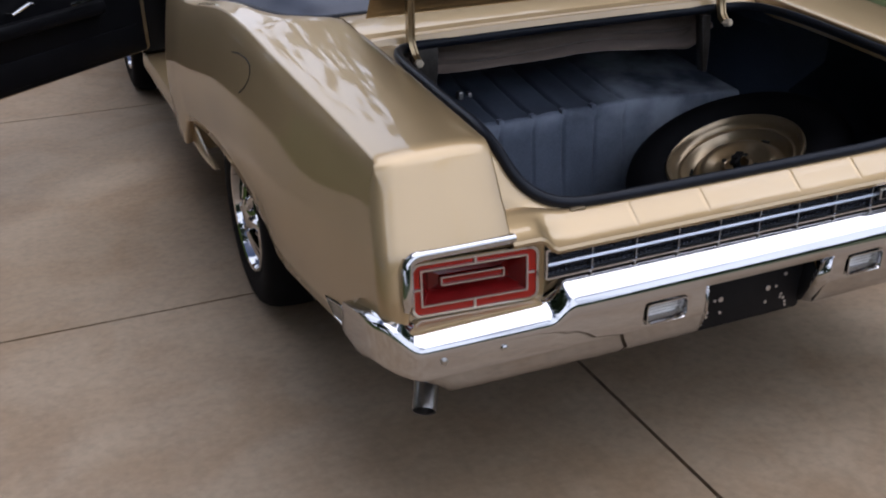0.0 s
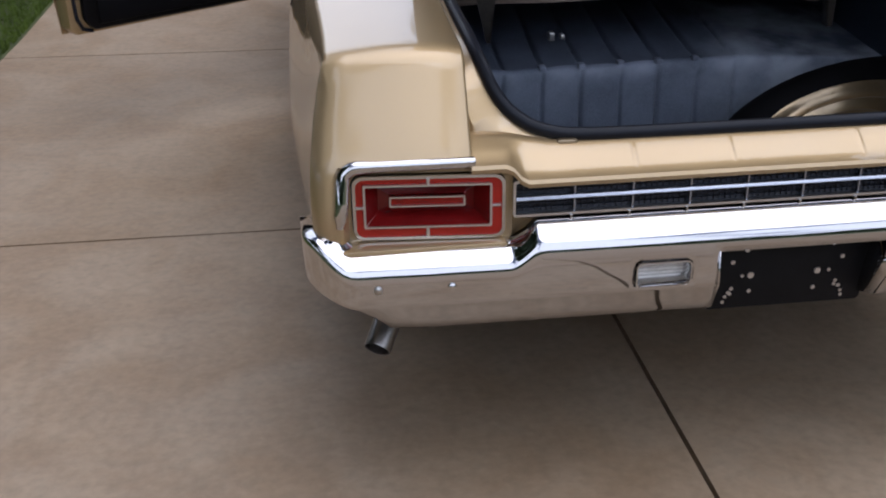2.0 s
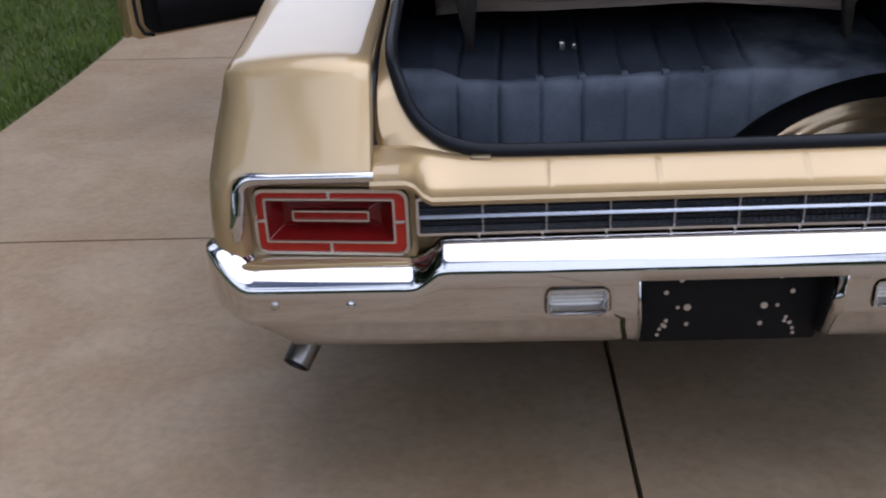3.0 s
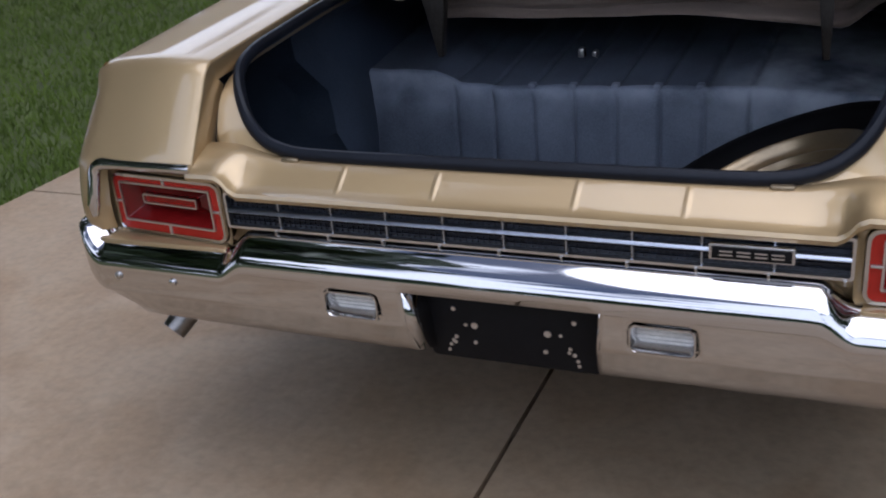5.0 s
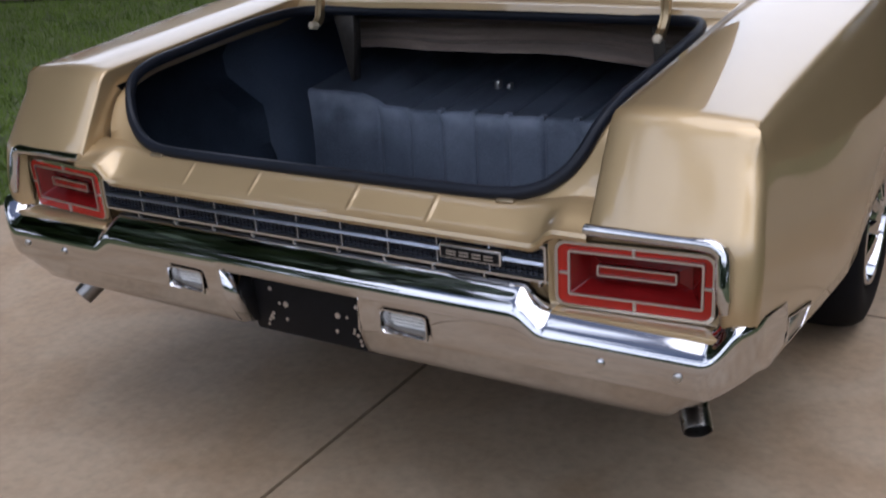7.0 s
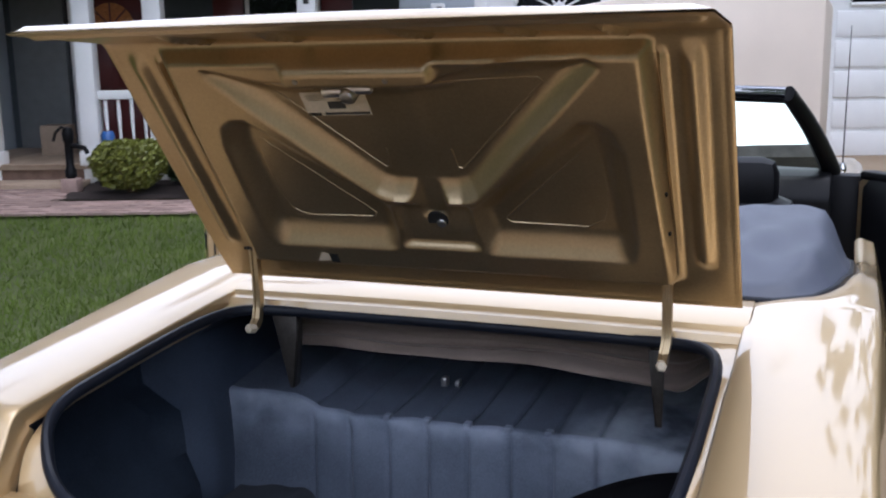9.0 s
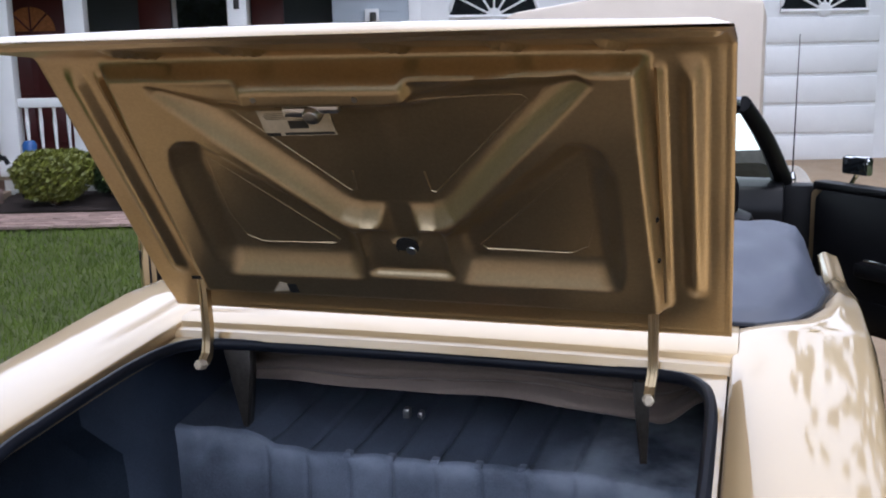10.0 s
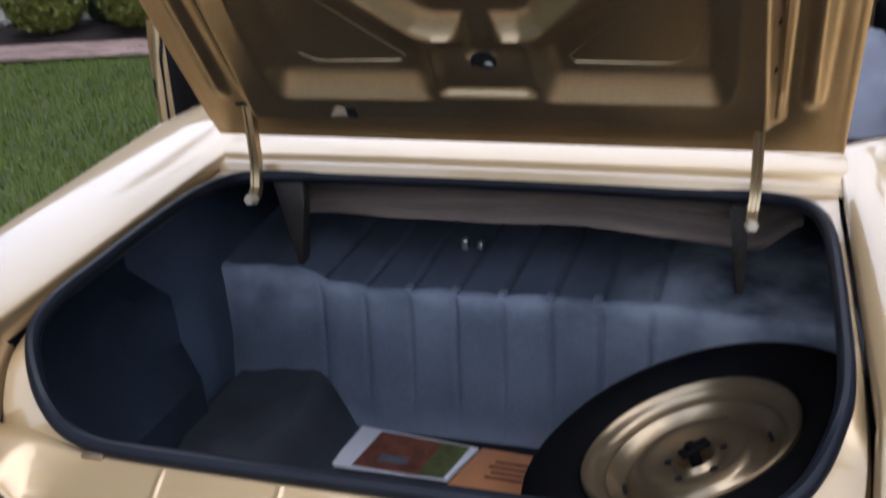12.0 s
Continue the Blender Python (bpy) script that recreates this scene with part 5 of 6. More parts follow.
def door(sx):
    """A long front door swung wide, black trim inside, gold outside."""
    hinge, free = Vector((sx * 0.955, 3.66, 0)), Vector((sx * 1.97, 2.75, 0)) if sx < 0 else Vector((sx * 1.93, 2.50, 0))
    d = (free - hinge)
    length = d.length
    d.normalize()
    n = Vector((d.y, -d.x, 0)) * (-sx)          # towards the cabin side
    if n.dot(Vector((-sx, -0.3, 0))) < 0:
        n = -n
    m = Matrix(((d.x, n.x, 0, hinge.x), (d.y, n.y, 0, hinge.y), (0, 0, 1, 0), (0, 0, 0, 1)))
    root = thing("door", hinge)
    root.parent = car
    root.matrix_parent_inverse = car.matrix_basis.inverted()
    tagged(root, "open gold door with black interior trim")

    def put(name, bm, mat, parent, label=""):
        bmesh.ops.transform(bm, matrix=m, verts=bm.verts)
        bmesh.ops.recalc_face_normals(bm, faces=bm.faces)
        return part(name, bm, mat, parent, label)
    L = length
    outline = [(0.02, 0.44), (L - 0.03, 0.44), (L, 0.47), (L + 0.005, 0.75), (L - 0.02, 1.03), (L - 0.05, 1.055), (0.05, 1.05), (0.0, 1.02), (0.0, 0.46)]
    rows = []
    for k in range(11):
        t = k / 10
        z = lerp(0.44, 1.05, t)
        bul = interp(t, ((0, 0.02), (0.3, 0.05), (0.55, 0.062), (0.85, 0.035), (1, 0.0)))
        rows.append([(s, -0.03 - bul, z) for s in (0.0, 0.2, 0.5, 0.8, 1.1, L - 0.06, L - 0.01, L)])
    put("outer_panel", grid(rows), GOLD, root, "gold door skin")
    body = put("door_shell", prism([(s, z) for s, z in outline], "y", -0.055, 0.03, bevel=0.012), GOLD, root, "gold painted door edge")
    pad = put("trim_panel", prism([(0.05, 0.452), (L - 0.10, 0.455), (L - 0.055, 0.50), (L - 0.05, 0.98), (L - 0.09, 1.04), (0.10, 1.045), (0.06, 1.0), (0.06, 0.52)], "y", 0.028, 0.065, bevel=0.018), BLACK, root, "black vinyl door trim")
    put("arm_rest", boxed(0.35, L - 0.30, 0.06, 0.115, 0.70, 0.765, bevel=0.02), BLACK, pad)
    put("window_sill_pad", boxed(0.04, L - 0.04, -0.02, 0.06, 1.035, 1.075, bevel=0.012), BLACK, root)
    put("pull_handle", boxed(0.42, 0.58, 0.108, 0.125, 0.775, 0.79, bevel=0.004), CHROME, pad, "chrome pull")
    put("release_handle", boxed(0.62, 0.72, 0.066, 0.082, 0.86, 0.878, bevel=0.004), CHROME, pad, "chrome release handle")
    put("window_crank", tube([(0.90, 0.07, 0.80), (0.90, 0.10, 0.80), (0.80, 0.105, 0.83), (0.80, 0.135, 0.83)], 0.008, 8), CHROME, pad, "chrome window crank")
    put("lower_carpet", boxed(0.12, L - 0.12, 0.060, 0.072, 0.48, 0.60, bevel=0.004), BLACK, pad)
    put("edge_seal", tube([(L - 0.10, 0.034, 0.450), (L - 0.055, 0.035, 0.462), (L - 0.032, 0.036, 0.51), (L - 0.028, 0.036, 0.6), (L - 0.028, 0.036, 0.9), (L - 0.05, 0.034, 1.03)], 0.008, 6), SEAL, root)
    put("door_latch", boxed(L + 0.0, L + 0.008, -0.035, 0.01, 0.72, 0.80, bevel=0.003), SATIN, root, "dark latch plate")
    mx = 0.16
    mirror = put("door_mirror", boxed(mx - 0.075, mx + 0.075, -0.10, -0.06, 1.10, 1.185, bevel=0.014), CHROME, root, "chrome door mirror")
    put("mirror_glass", boxed(mx - 0.066, mx + 0.066, -0.061, -0.056, 1.108, 1.177, bevel=0.004), WINDOW, mirror, "dark mirror glass")
    put("mirror_stem", tube([(mx - 0.02, -0.06, 1.05), (mx - 0.01, -0.075, 1.085), (mx, -0.08, 1.105)], 0.010, 8), CHROME, mirror)


door(1)
door(-1)

# the car stands slightly askew to the drive
PIVOT = Matrix.Translation((0, 0.06, 0)) @ Matrix.Rotation(radians(0.8), 4, "Z") @ Matrix.Translation((0, -0.06, 0))
car.matrix_basis = PIVOT @ car.matrix_basis

# ---- house ----
E0 = Vector((0.754, -1.192, 0.0))
HA, HR = Vector((-0.3402, 0.9404, 0)), Vector((0.9404, 0.3402, 0))


def house_m(u, d, z=0.0):
    """House frame: x along the front to the right, y away from the street, z up."""
    p = E0 + HR * u + HA * d
    return Matrix(((HR.x, HA.x, 0, p.x), (HR.y, HA.y, 0, p.y), (0, 0, 1, z), (0, 0, 0, 1)))


HM = house_m(0, 0)
house = thing("house", (0, 0, 0), "grey-blue sided house with white porch and garage front", "house", m=HM)


def hp(name, bm, mat, parent=None, label="", angle=35):
    return part(name, bm, mat, parent or house, label, local=True, angle=angle)


def siding(u0, u1, d, z0, z1, mat, name="wall"):
    """Lapped boards on a wall, each proud at its lower edge."""
    wall = hp(name, boxed(u0, u1, d, d + 0.2, z0, z1), mat)
    z = z0
    while z < z1 - 0.02:
        zz = min(z + 0.125, z1)
        bm = prism([(d + 0.001, z), (d - 0.016, z), (d - 0.004, zz), (d + 0.001, zz)], "x", u0, u1)
        part("siding_board", bm, mat, wall, local=True, angle=0)
        z += 0.125
    return wall


PF = 0.50          # porch floor height
siding(-7.2, 0.05, 13.2, 0.2, 3.7, SHADESIDING)
siding(-9.2, -6.15, 10.75, 0.30, 3.3, SIDING, "bay_wall")
siding(-0.85, 0.12, 11.9, 0.3, 3.4, SIDING, "side_wall")
hp("corner_board", boxed(0.0, 0.14, 11.86, 11.9, 0.3, 3.4, bevel=0.005), WHITE)
hp("bay_corner_board", boxed(-6.24, -6.12, 10.70, 10.75, 0.3, 3.3, bevel=0.005), WHITE)
hp("bay_return", boxed(-6.2, -6.15, 10.75, 13.2, 0.3, 3.3), SIDING)
hp("side_return", boxed(-0.87, -0.85, 11.9, 13.2, 0.3, 3.4), SIDING)
hp("downspout", tube([(-6.02, 10.70, 3.0), (-6.02, 10.70, 0.42), (-6.0, 10.62, 0.32), (-5.98, 10.45, 0.28)], 0.04, 8, flat=0.7), WHITE, label="white downspout")
# porch
porch = hp("porch_floor", boxed(-6.12, -0.85, 10.95, 13.2, PF - 0.06, PF - 0.012), WOOD, label="wooden porch floor")
for k in range(44):
    u = -6.12 + 0.12 * k
    part("porch_board", boxed(u, u + 0.115, 10.93, 13.2, PF - 0.012, PF), WOOD, porch, local=True, angle=0)
hp("porch_skirt", boxed(-6.12, -0.85, 10.98, 11.04, 0.12, PF - 0.06), material("porch_skirt", (0.16, 0.10, 0.07), 0.8, vary=0.3), label="brown porch skirt")
hp("porch_step", boxed(-5.35, -4.30, 10.55, 10.95, 0.20, 0.33, bevel=0.01), WOOD, label="wooden porch step")
hp("porch_ceiling", boxed(-6.2, -0.85, 10.8, 13.2, 2.92, 3.0), WHITE)
hp("porch_beam", boxed(-6.2, -0.85, 10.95, 11.13, 2.65, 2.92, bevel=0.01), WHITE)


def post(u):
    p = hp("porch_post", boxed(u - 0.10, u + 0.10, 10.95, 11.13, 0.28, 2.66, bevel=0.008), WHITE, label="white square porch post")
    part("post_base", boxed(u - 0.125, u + 0.125, 10.925, 11.155, PF - 0.02, PF + 0.14, bevel=0.008), WHITE, p, local=True)
    return p


def railing(u0, u1):
    r = hp("porch_railing", boxed(u0, u1, 11.0, 11.08, 1.20, 1.30, bevel=0.012), WHITE, label="white porch railing")
    part("bottom_rail", boxed(u0, u1, 11.01, 11.07, PF + 0.08, PF + 0.14, bevel=0.006), WHITE, r, local=True)
    n = max(2, int((u1 - u0) / 0.125))
    for k in range(n):
        u = u0 + (u1 - u0) * (k + 0.5) / n
        bm = tube([(u, 11.04, PF + 0.13), (u, 11.04, PF + 0.20), (u, 11.04, PF + 0.30), (u, 11.04, 1.05), (u, 11.04, 1.12), (u, 11.04, 1.21)], [0.021, 0.021, 0.015, 0.023, 0.018, 0.021], 6)
        part("baluster", bm, WHITE, r, local=True)


for u in (-6.0, -5.42, -4.27, -3.49, -1.80):
    q = post(u)
    if u == -1.80:
        for k in range(2):
            part("number_bar", boxed(u - 0.03, u + 0.03, 10.942, 10.95, 2.34 - 0.16 * k, 2.44 - 0.16 * k, bevel=0.004), INK, q, "dark bar", local=True)
railing(-5.9, -5.52)
railing(-4.17, -3.59)
railing(-3.39, -1.90)
# door and windows under the porch
fd = hp("front_door", boxed(-5.18, -4.26, 13.14, 13.2, PF, 2.60, bevel=0.006), MAROON, label="dark red front door with amber fanlight")
fan = [(-4.72 + 0.30 * math.cos(radians(a)), 2.06 + 0.30 * math.sin(radians(a))) for a in range(0, 181, 15)]
part("fanlight", prism(fan, "y", 13.125, 13.14), AMBER, fd, "amber fanlight glass", local=True)
for a in (45, 90, 135):
    ca, sa = math.cos(radians(a)), math.sin(radians(a))
    part("glazing_bar", tube([(-4.72, 13.12, 2.06), (-4.72 + 0.30 * ca, 13.12, 2.06 + 0.30 * sa)], 0.010, 6), MAROON, fd, local=True)
for z0, z1 in ((0.68, 1.15), (1.28, 1.90)):
    for u0 in (-5.08, -4.68):
        part("door_panel", boxed(u0, u0 + 0.32, 13.128, 13.14, z0, z1, bevel=0.006), MAROON, fd, local=True)
for u0, u1 in ((-5.27, -5.18), (-4.26, -4.17)):
    hp("door_casing", boxed(u0, u1, 13.10, 13.2, PF, 2.70, bevel=0.006), WHITE)
hp("storm_panel", boxed(-6.03, -5.33, 13.1, 13.2, PF, 2.6, bevel=0.006), material("pale_grey_panel", (0.17, 0.18, 0.18), 0.5), label="pale grey door sidelight panel")


def window(u0, u1, z0, z1, d, shutter=True):
    w = hp("window", boxed(u0 - 0.06, u1 + 0.06, d - 0.05, d, z0 - 0.06, z1 + 0.06, bevel=0.006), WHITE, label="white framed dark window")
    zm = (z0 + z1) / 2
    for za, zb in ((z0, zm - 0.02), (zm + 0.02, z1)):
        part("pane", boxed(u0, u1, d - 0.058, d - 0.05, za, zb), WINDOW, w, local=True)
    part("sill", boxed(u0 - 0.09, u1 + 0.09, d - 0.09, d - 0.04, z0 - 0.10, z0 - 0.06, bevel=0.004), WHITE, w, local=True)
    if shutter:
        for ua in (u0 - 0.48, u1 + 0.08):
            s = part("shutter", boxed(ua, ua + 0.40, d - 0.04, d - 0.005, z0 - 0.06, z1 + 0.06, bevel=0.004), MAROON, w, "dark red shutter", local=True)


window(-2.90, -2.05, 1.15, 2.62, 13.19)
window(-7.9, -7.1, 1.5, 2.9, 10.74)
hp("wall_lamp", boxed(-0.50, -0.34, 11.80, 11.9, 2.06, 2.20, bevel=0.01), WHITE, label="white wall light box")
part("lamp_shade", boxed(-0.44, -0.37, 11.76, 11.82, 2.04, 2.16, bevel=0.01), INK, bpy.data.objects["wall_lamp"], "black lantern", local=True)
# garage front
GD = 12.0
hp("garage_wall", boxed(0.12, 9.5, GD, GD + 0.25, 2.62, 3.05), WHITE, label="white garage front")
for u0, u1 in ((0.12, 0.22), (3.30, 4.10), (7.2, 9.5)):
    hp("garage_pier", boxed(u0, u1, GD, GD + 0.25, 0.25, 2.62), WHITE)


def garage_door(u0, u1):
    g = hp("garage_door", boxed(u0, u1, GD + 0.06, GD + 0.12, 0.28, 2.62), WHITE, label="white panelled garage door with fan windows")
    rows_z = [0.30, 0.655, 1.01, 1.36, 1.715, 2.05]
    half = (u1 - u0) / 2
    for c in range(2):
        a, b = u0 + half * c + 0.10, u0 + half * (c + 1) - 0.10
        for z0, z1 in zip(rows_z, rows_z[1:]):
            part("door_panel", boxed(a, b, GD + 0.035, GD + 0.062, z0 + 0.022, z1 - 0.022, bevel=0.012), WHITE, g, local=True)
        cu, r = (a + b) / 2, 0.52
        arc = [(cu + r * math.cos(radians(t)), 2.10 + 0.9 * r * math.sin(radians(t))) for t in range(0, 181, 12)]
        w = part("fan_window", prism(arc, "y", GD + 0.045, GD + 0.06), WINDOW, g, "dark fan-shaped window", local=True)
        part("arch_trim", tube([(x, GD + 0.045, z) for x, z in arc] + [(cu + r, GD + 0.045, 2.10)], 0.026, 6), WHITE, w, local=True)
        for t in (30, 60, 90, 120, 150):
            part("glazing_bar", tube([(cu, GD + 0.04, 2.10), (cu + r * math.cos(radians(t)), GD + 0.04, 2.10 + 0.9 * r * math.sin(radians(t)))], 0.013, 6), WHITE, w, local=True)
        part("fan_hub", lathe([(0.0, 0.02), (0.07, 0.018), (0.09, 0.0)], 16, pose(cu, GD + 0.045, 2.11, 90, 0, 0)), WHITE, w, local=True)
    return g


garage_door(0.22, 3.30)
garage_door(4.10, 7.20)
# roofs
hp("garage_roof", prism([(-0.5, 3.1), (4.75, 4.3), (10.0, 3.1), (10.0, 2.96), (4.75, 4.14), (-0.5, 2.96)], "y", 11.5, 19.0), SHINGLE, label="grey shingle gable roof")
hp("garage_gable", prism([(0.0, 3.05), (4.75, 4.1), (9.5, 3.05)], "y", 12.02, 12.2), SIDING)
hp("porch_roof", prism([(10.45, 2.92), (13.2, 3.30), (13.2, 3.40), (10.45, 3.04)], "x", -6.3, -0.8), SHINGLE, label="low shingle porch roof")
hp("main_roof", prism([(10.4, 3.32), (16.0, 5.1), (21.0, 3.35), (21.0, 3.5), (16.0, 5.26), (10.4, 3.47)], "x", -9.6, -0.2), SHINGLE, label="main shingle roof")
hp("back_wall", boxed(-9.2, 9.5, 19.6, 19.8, 0.2, 3.6), SHADESIDING)
hp("end_wall", boxed(9.3, 9.5, 12.25, 19.6, 0.25, 3.4), SIDING)
hp("left_end_wall", boxed(-9.2, -9.0, 10.95, 19.6, 0.2, 3.4), SIDING)
hp("inner_side_wall", boxed(0.0, 0.1, 13.4, 19.6, 0.3, 3.4), SHADESIDING)


# ---- planting and path ----
def rise(d, u=-4.0):
    p = E0 + HR * u + HA * d
    return ground_z(p.x, p.y)


bed = part("mulch_bed", grid([[(u, d, rise(d, u) + 0.02 + 0.03 * math.sin(u * 3 + d * 5) * math.sin(d * 7) * (0 if d in (9.9, 10.98) else 1)) for d in [9.9 + (10.98 - 9.9) * k / 12 for k in range(13)]] for u in [-4.25 + 4.4 * k / 30 for k in range(31)]]), MULCH, None, local=True, angle=60)
bed.matrix_world = HM
tagged(bed, "dark brown mulch bed along the porch", "flower bed", kind="structure")
bed2 = part("side_bed", grid([[(u, d, rise(d, u) + 0.02) for d in (9.9, 10.3, 10.7)] for u in (-9.5, -8, -6.6, -5.9)]), MULCH, None, local=True)
bed2.matrix_world = HM
tagged(bed2, "dark mulch bed by the bay wall", "flower bed", kind="structure")
path = thing("brick_path", (0, 0, 0), "weathered red-grey brick garden path", "path", kind="structure", m=HM)
bme = bpy.data.meshes.new("brick")
bm = boxed(-0.098, 0.098, -0.047, 0.047, -0.03, 0.0, bevel=0.004)
bm.to_mesh(bme)
bm.free()
bme.materials.append(BRICK)
rng = random.Random(7)


def lay(u, d, turn=0):
    ob = new("brick", bme)
    ob.parent = path
    ob.matrix_basis = pose(u, d, rise(d, u) + 0.022 + rng.uniform(-0.003, 0.003), rng.uniform(-1, 1), rng.uniform(-1, 1), turn + rng.uniform(-1, 1))


for i in range(44):
    for j in range(6):
        lay(-8.6 + 0.2 * i + 0.1 * (j % 2), 9.29 + 0.1 * j)
for i in range(6):
    for j in range(7):
        lay(-5.4 + 0.2 * i + 0.1 * (j % 2), 9.89 + 0.1 * j)


def shrub(u, d, w, h, mat, label, seed, squash=1.0):
    """Clipped bush: short stems and a crown of many small leaves."""
    rng = random.Random(seed)
    z0 = rise(d, u) + 0.02
    root = thing("shrub", (0, 0, 0), label, "shrub", m=house_m(u, d, z0))
    bm = bmesh.new()
    for k in range(5):
        a = rng.uniform(0, math.tau)
        tube([(0.03 * math.cos(a), 0.03 * math.sin(a), -0.03), (0.1 * w * math.cos(a), 0.1 * w * math.sin(a), h * 0.3), (0.3 * w * math.cos(a), 0.3 * w * math.sin(a), h * 0.75)], [0.014, 0.011, 0.005], 5, bm=bm)
    part("stem", bm, BARK, root, local=True)
    vsx, fs = [], []
    for k in range(5200):
        while True:
            p = Vector((rng.uniform(-1, 1), rng.uniform(-1, 1), rng.uniform(-1, 1)))
            q = (abs(p.x) ** 3.2 + abs(p.y) ** 3.2 + abs(p.z) ** 3.2)
            if 0.30 < q < 1.0 + 0.25 * noise.noise(p * 2.5 + Vector((seed, 0, 0))):
                break
        taper = 0.80 + 0.20 * smooth((p.z + 1) / 1.2)
        c = Vector((p.x * w / 2 * taper, p.y * w / 2 * squash * taper, h * 0.56 + p.z * h * 0.44))
        n = Vector((rng.gauss(0, 1), rng.gauss(0, 1), rng.gauss(0.4, 1))).normalized()
        t = n.orthogonal().normalized()
        b = n.cross(t)
        s = rng.uniform(0.012, 0.024)
        i0 = len(vsx)
        vsx += [c - t * s * 1.6, c + b * s * 0.7, c + t * s * 1.6, c - b * s * 0.7]
        fs.append((i0, i0 + 1, i0 + 2, i0 + 3))
    me = bpy.data.meshes.new("crown")
    me.from_pydata(vsx, [], fs)
    me.materials.append(mat)
    ob = new("crown", me)
    ob.parent = root
    tagged(ob, kind="stuff")
    return root


shrub(-3.56, 10.15, 0.74, 0.56, LEAF, "clipped yellow-green round shrub in a mulch bed", 1)
shrub(-2.62, 10.2, 0.85, 0.54, LEAF, "clipped yellow-green shrub beside the porch", 2)
shrub(-3.12, 10.6, 0.50, 0.52, LEAFDARK, "small dark green shrub against railing", 4)
shrub(-6.55, 10.2, 0.95, 0.85, LEAFDARK, "dense dark green shrub by the bay wall", 5)
shrub(-1.4, 10.2, 0.9, 0.6, LEAF, "clipped yellow-green shrub near the garage", 6)

pump = thing("hand_pump", (0, 0, 0), "old black cast-iron hand water pump on a post", "pump", m=house_m(-4.27, 10.35, rise(10.35, -4.3)))
part("column", lathe([(0.0, 0.70), (0.045, 0.69), (0.060, 0.64), (0.055, 0.56), (0.042, 0.53), (0.042, 0.28), (0.06, 0.25), (0.06, 0.18), (0.04, 0.16), (0.04, -0.02)], 16), SATIN, pump, local=True)
part("spout", tube([(0, 0, 0.50), (0.09, -0.02, 0.50), (0.18, -0.03, 0.48), (0.21, -0.03, 0.42)], [0.03, 0.028, 0.026, 0.026], 8), SATIN, pump, local=True)
part("handle", tube([(0, 0, 0.66), (-0.06, 0, 0.70), (-0.13, 0, 0.64), (-0.16, 0, 0.55)], 0.016, 8), SATIN, pump, local=True)
part("plinth", boxed(-0.09, 0.09, -0.09, 0.09, 0.0, 0.16, bevel=0.02), BRICK, pump, local=True)
pot = thing("planter", (0, 0, 0), "dark planter with blue watering can on porch edge", "planter", m=house_m(-3.98, 10.72, rise(10.72, -4.0)))
part("tub", lathe([(0.0, 0.0), (0.12, 0.0), (0.16, 0.36), (0.17, 0.40), (0.15, 0.40), (0.13, 0.34), (0.0, 0.34)], 24), SATIN, pot, local=True)
part("blue_can", lathe([(0.0, 0.0), (0.07, 0.0), (0.075, 0.16), (0.05, 0.20), (0.0, 0.20)], 18, pose(0, 0, 0.40)), BLUEPLASTIC, pot, "blue plastic can", local=True)
crate = thing("flower_box", (0, 0, 0), "brown wooden planter box by the porch door", "planter", m=house_m(-5.15, 12.2, PF))
part("box_body", boxed(-0.16, 0.16, -0.16, 0.16, 0.0, 0.36, bevel=0.01), WOOD, crate, local=True)

# lawn blades near the drive and path
rng = random.Random(11)
vsx, fs = [], []
for k in range(90000):
    x = -2.80 - 6.7 * rng.random() ** 1.3
    y = rng.uniform(0.2, 9.4)
    p = Vector((x, y, 0)) - E0
    if p.dot(HA) > 9.24 or rng.random() < 0.12:
        continue
    z = ground_z(x, y) - 0.035
    h = rng.uniform(0.035, 0.075)
    a = rng.uniform(0, math.tau)
    w = rng.uniform(0.003, 0.006)
    lx, ly = rng.gauss(0, 0.02), rng.gauss(0, 0.02)
    i0 = len(vsx)
    vsx += [(x - w * math.cos(a), y - w * math.sin(a), z), (x + w * math.cos(a), y + w * math.sin(a), z), (x + lx, y + ly, z + h)]
    fs.append((i0, i0 + 1, i0 + 2))
me = bpy.data.meshes.new("grass")
me.from_pydata(vsx, [], fs)
me.materials.append(GRASS)
tagged(new("grass", me), "short green mown lawn grass", "grass", kind="stuff")

# far woods round the plot, unseen; reflections in chrome and paint imply some
rng = random.Random(23)
vsx, fs = [], []


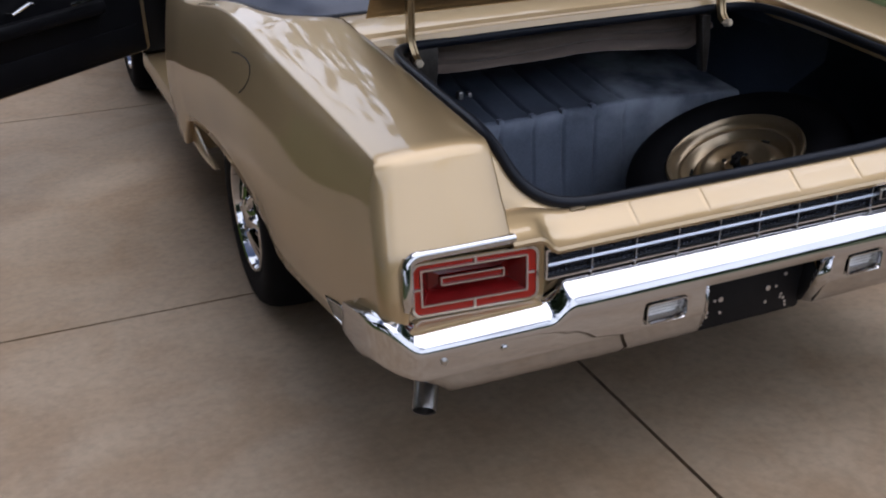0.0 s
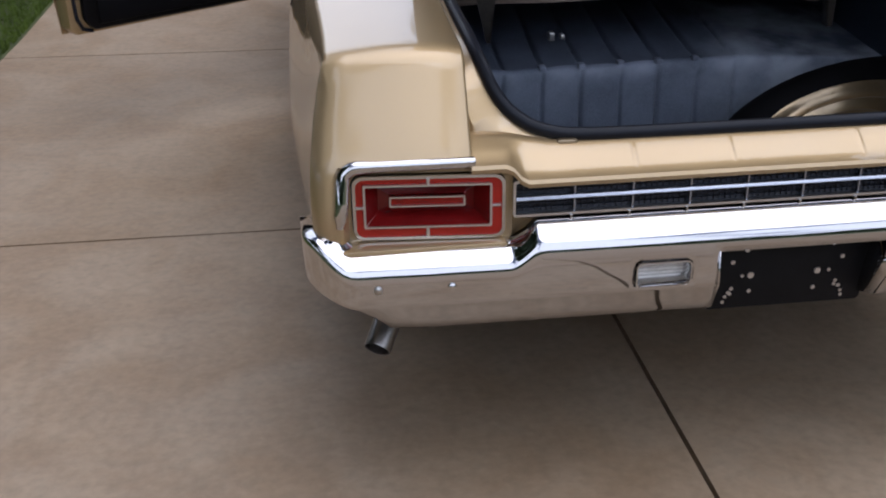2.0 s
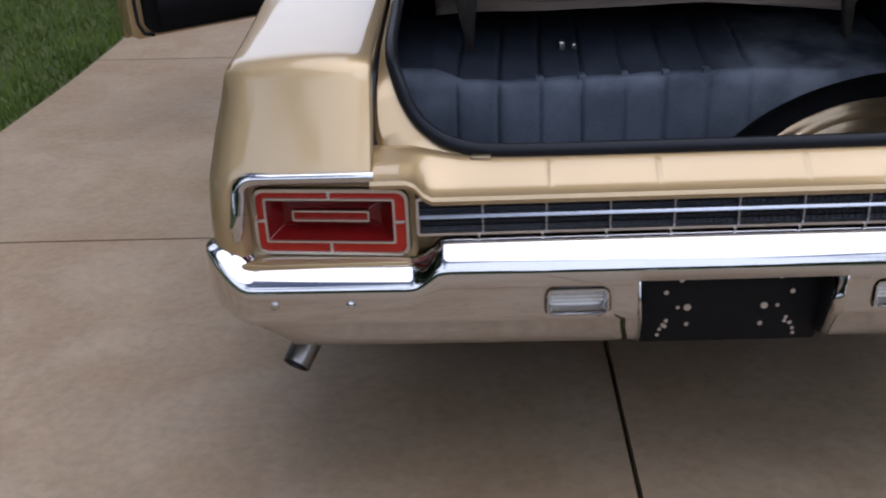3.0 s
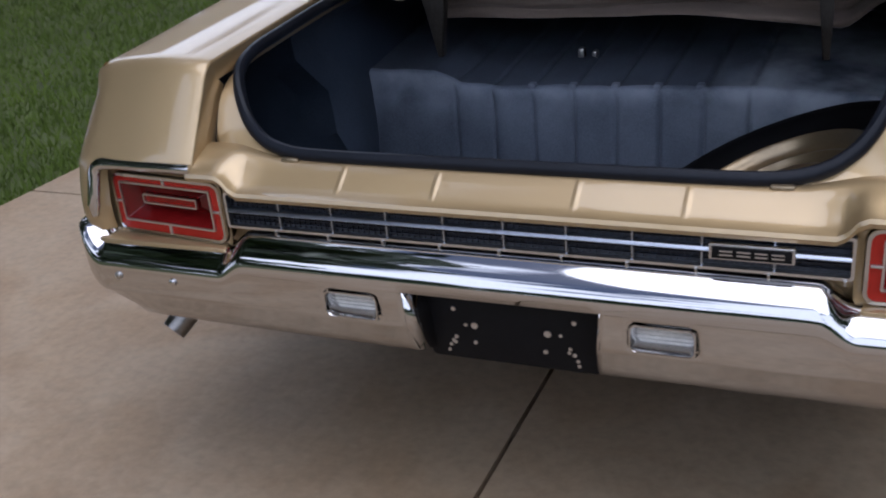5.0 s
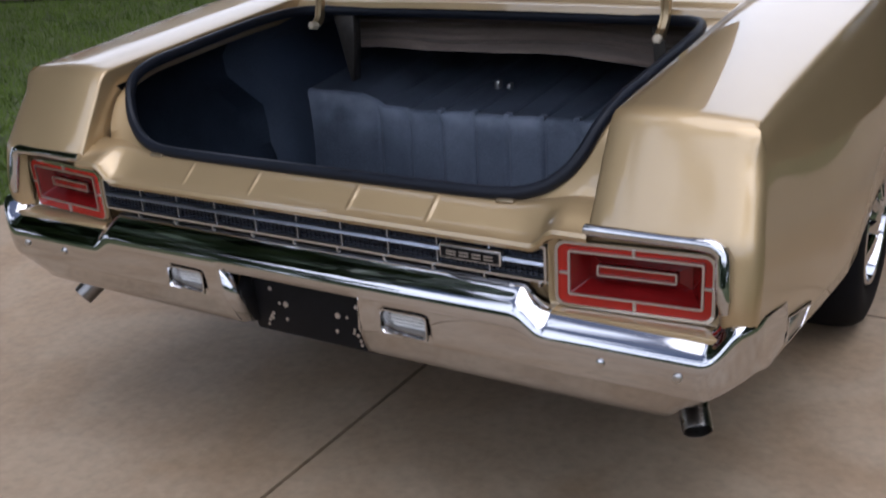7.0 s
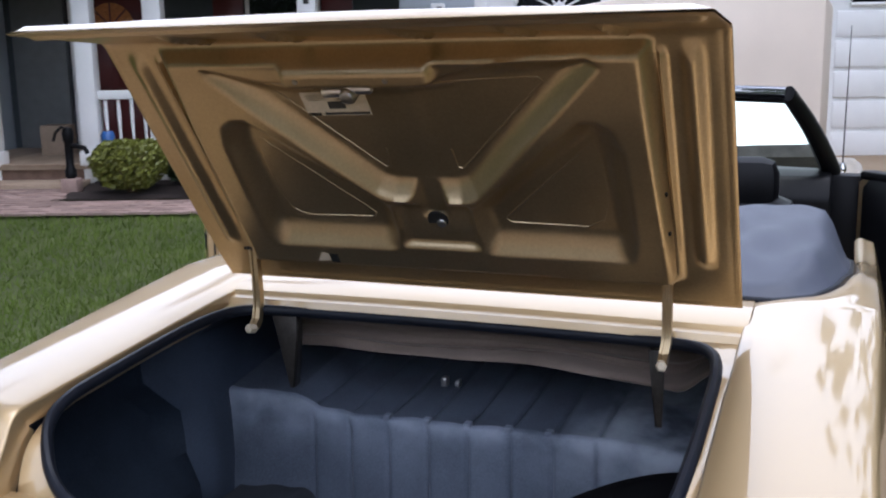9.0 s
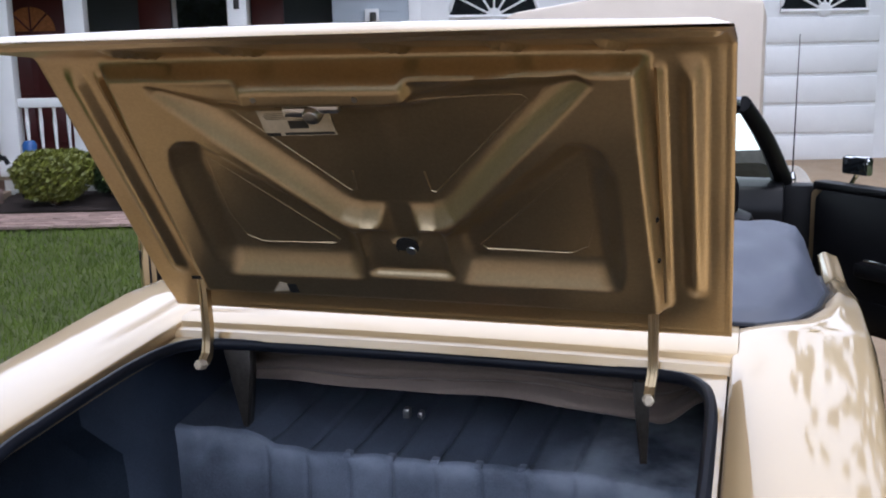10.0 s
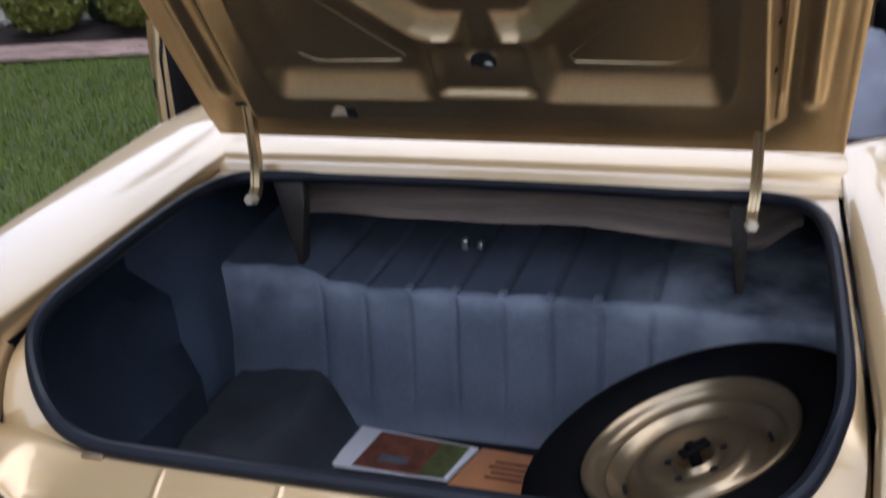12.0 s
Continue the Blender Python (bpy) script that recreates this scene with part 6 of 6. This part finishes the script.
def far_tree(cx, cy, h, w, low=0.16, count=15):
    """Trunk, limbs and a loose crown of leaf clumps."""
    ring = 7
    for k in range(ring):
        a, b = k * math.tau / ring, (k + 1) * math.tau / ring
        i0 = len(vsx)
        vsx.extend([(cx + 0.3 * math.cos(a), cy + 0.3 * math.sin(a), -0.1), (cx + 0.3 * math.cos(b), cy + 0.3 * math.sin(b), -0.1), (cx + 0.1 * math.cos(b), cy + 0.1 * math.sin(b), h * 0.7), (cx + 0.1 * math.cos(a), cy + 0.1 * math.sin(a), h * 0.7)])
        fs.append((i0, i0 + 1, i0 + 2, i0 + 3))
    blobs = [(cx + rng.gauss(0, w * 0.28), cy + rng.gauss(0, w * 0.28), h * rng.uniform(low, 0.9), w * rng.uniform(0.22, 0.36)) for _ in range(count)]
    for bx, by, bz, br in blobs:
        for _ in range(95):
            n = Vector((rng.gauss(0, 1), rng.gauss(0, 1), rng.gauss(0, 1))).normalized()
            c = Vector((bx, by, bz)) + n * br * rng.uniform(0.55, 1.05)
            m = (n + Vector((rng.gauss(0, .5), rng.gauss(0, .5), rng.gauss(0, .5)))).normalized()
            t = m.orthogonal().normalized()
            u = m.cross(t)
            r = rng.uniform(0.3, 0.75)
            i0 = len(vsx)
            vsx.extend([c - t * r, c + u * r * 0.7, c + t * r, c - u * r * 0.7])
            fs.append((i0, i0 + 1, i0 + 2, i0 + 3))


# right and rear rows also placed to cut light from those sides
for k in range(34):
    a = radians(168 + 232 * k / 33)
    back = smooth((math.degrees(a) - 224) / 14)
    right = smooth((math.degrees(a) - 335) / 25)
    back -= right
    far = lerp(rng.uniform(10.5, 12.5), rng.uniform(36, 44), back) + 1.5 * right
    far_tree(far * math.cos(a), far * math.sin(a) + 2, lerp(rng.uniform(12.5, 15.5) + 3.5 * smooth((math.degrees(a) - 182) / 12) * (1 - right), rng.uniform(6.5, 9.0), back), lerp(rng.uniform(5.0, 6.0), rng.uniform(8.0, 11.0), back))
for k in range(17):
    a = radians(8 + 56 * k / 16)
    far = rng.uniform(28, 31)
    far_tree(far * math.cos(a), far * math.sin(a) + 2, rng.uniform(19.0, 22.0) - 1.0 * smooth((math.degrees(a) - 58) / 14), rng.uniform(10.5, 12.5), 0.12, 34)
me = bpy.data.meshes.new("far_trees")
me.from_pydata(vsx, [], fs)
me.materials.append(LEAFDARK)
tagged(new("far_trees", me), "dark green trees out of view round the lawn, for reflections and shade", "trees", kind="stuff")

# white covered trailer standing before the garage
trailer = thing("trailer", (-0.37, 6.9, 0), "tall white covered trailer parked before the garage", "trailer")
COVER = material("cream_white_cover", (0.72, 0.63, 0.54), 0.6, vary=0.04, scale=4, bump=0.1)
body = [(-1.36, 0.55), (0.615, 0.55), (0.620, 1.98), (0.60, 2.02), (0.20, 2.06), (-0.10, 2.09), (-0.48, 2.105), (-0.58, 2.08), (-0.80, 2.05), (-1.28, 1.985), (-1.36, 1.95)]
part("body", prism(body, "y", 6.9, 9.0, bevel=0.02), COVER, trailer, "cream-white covered body")
part("chassis", boxed(-1.25, 0.52, 7.0, 8.9, 0.42, 0.56, bevel=0.02), SATIN, trailer)
for x in (-1.22, 0.48):
    m = pose(x, 8.0, 0.36 + ground_z(x, 8.0), 0, 90, 0)
    part("wheel", lathe([(0.0, 0.05), (0.18, 0.06), (0.20, 0.09), (0.30, 0.10), (0.34, 0.06), (0.35, 0.0), (0.34, -0.06), (0.30, -0.10), (0.0, -0.08)], 32, m), RUBBER, trailer, "black trailer wheel")
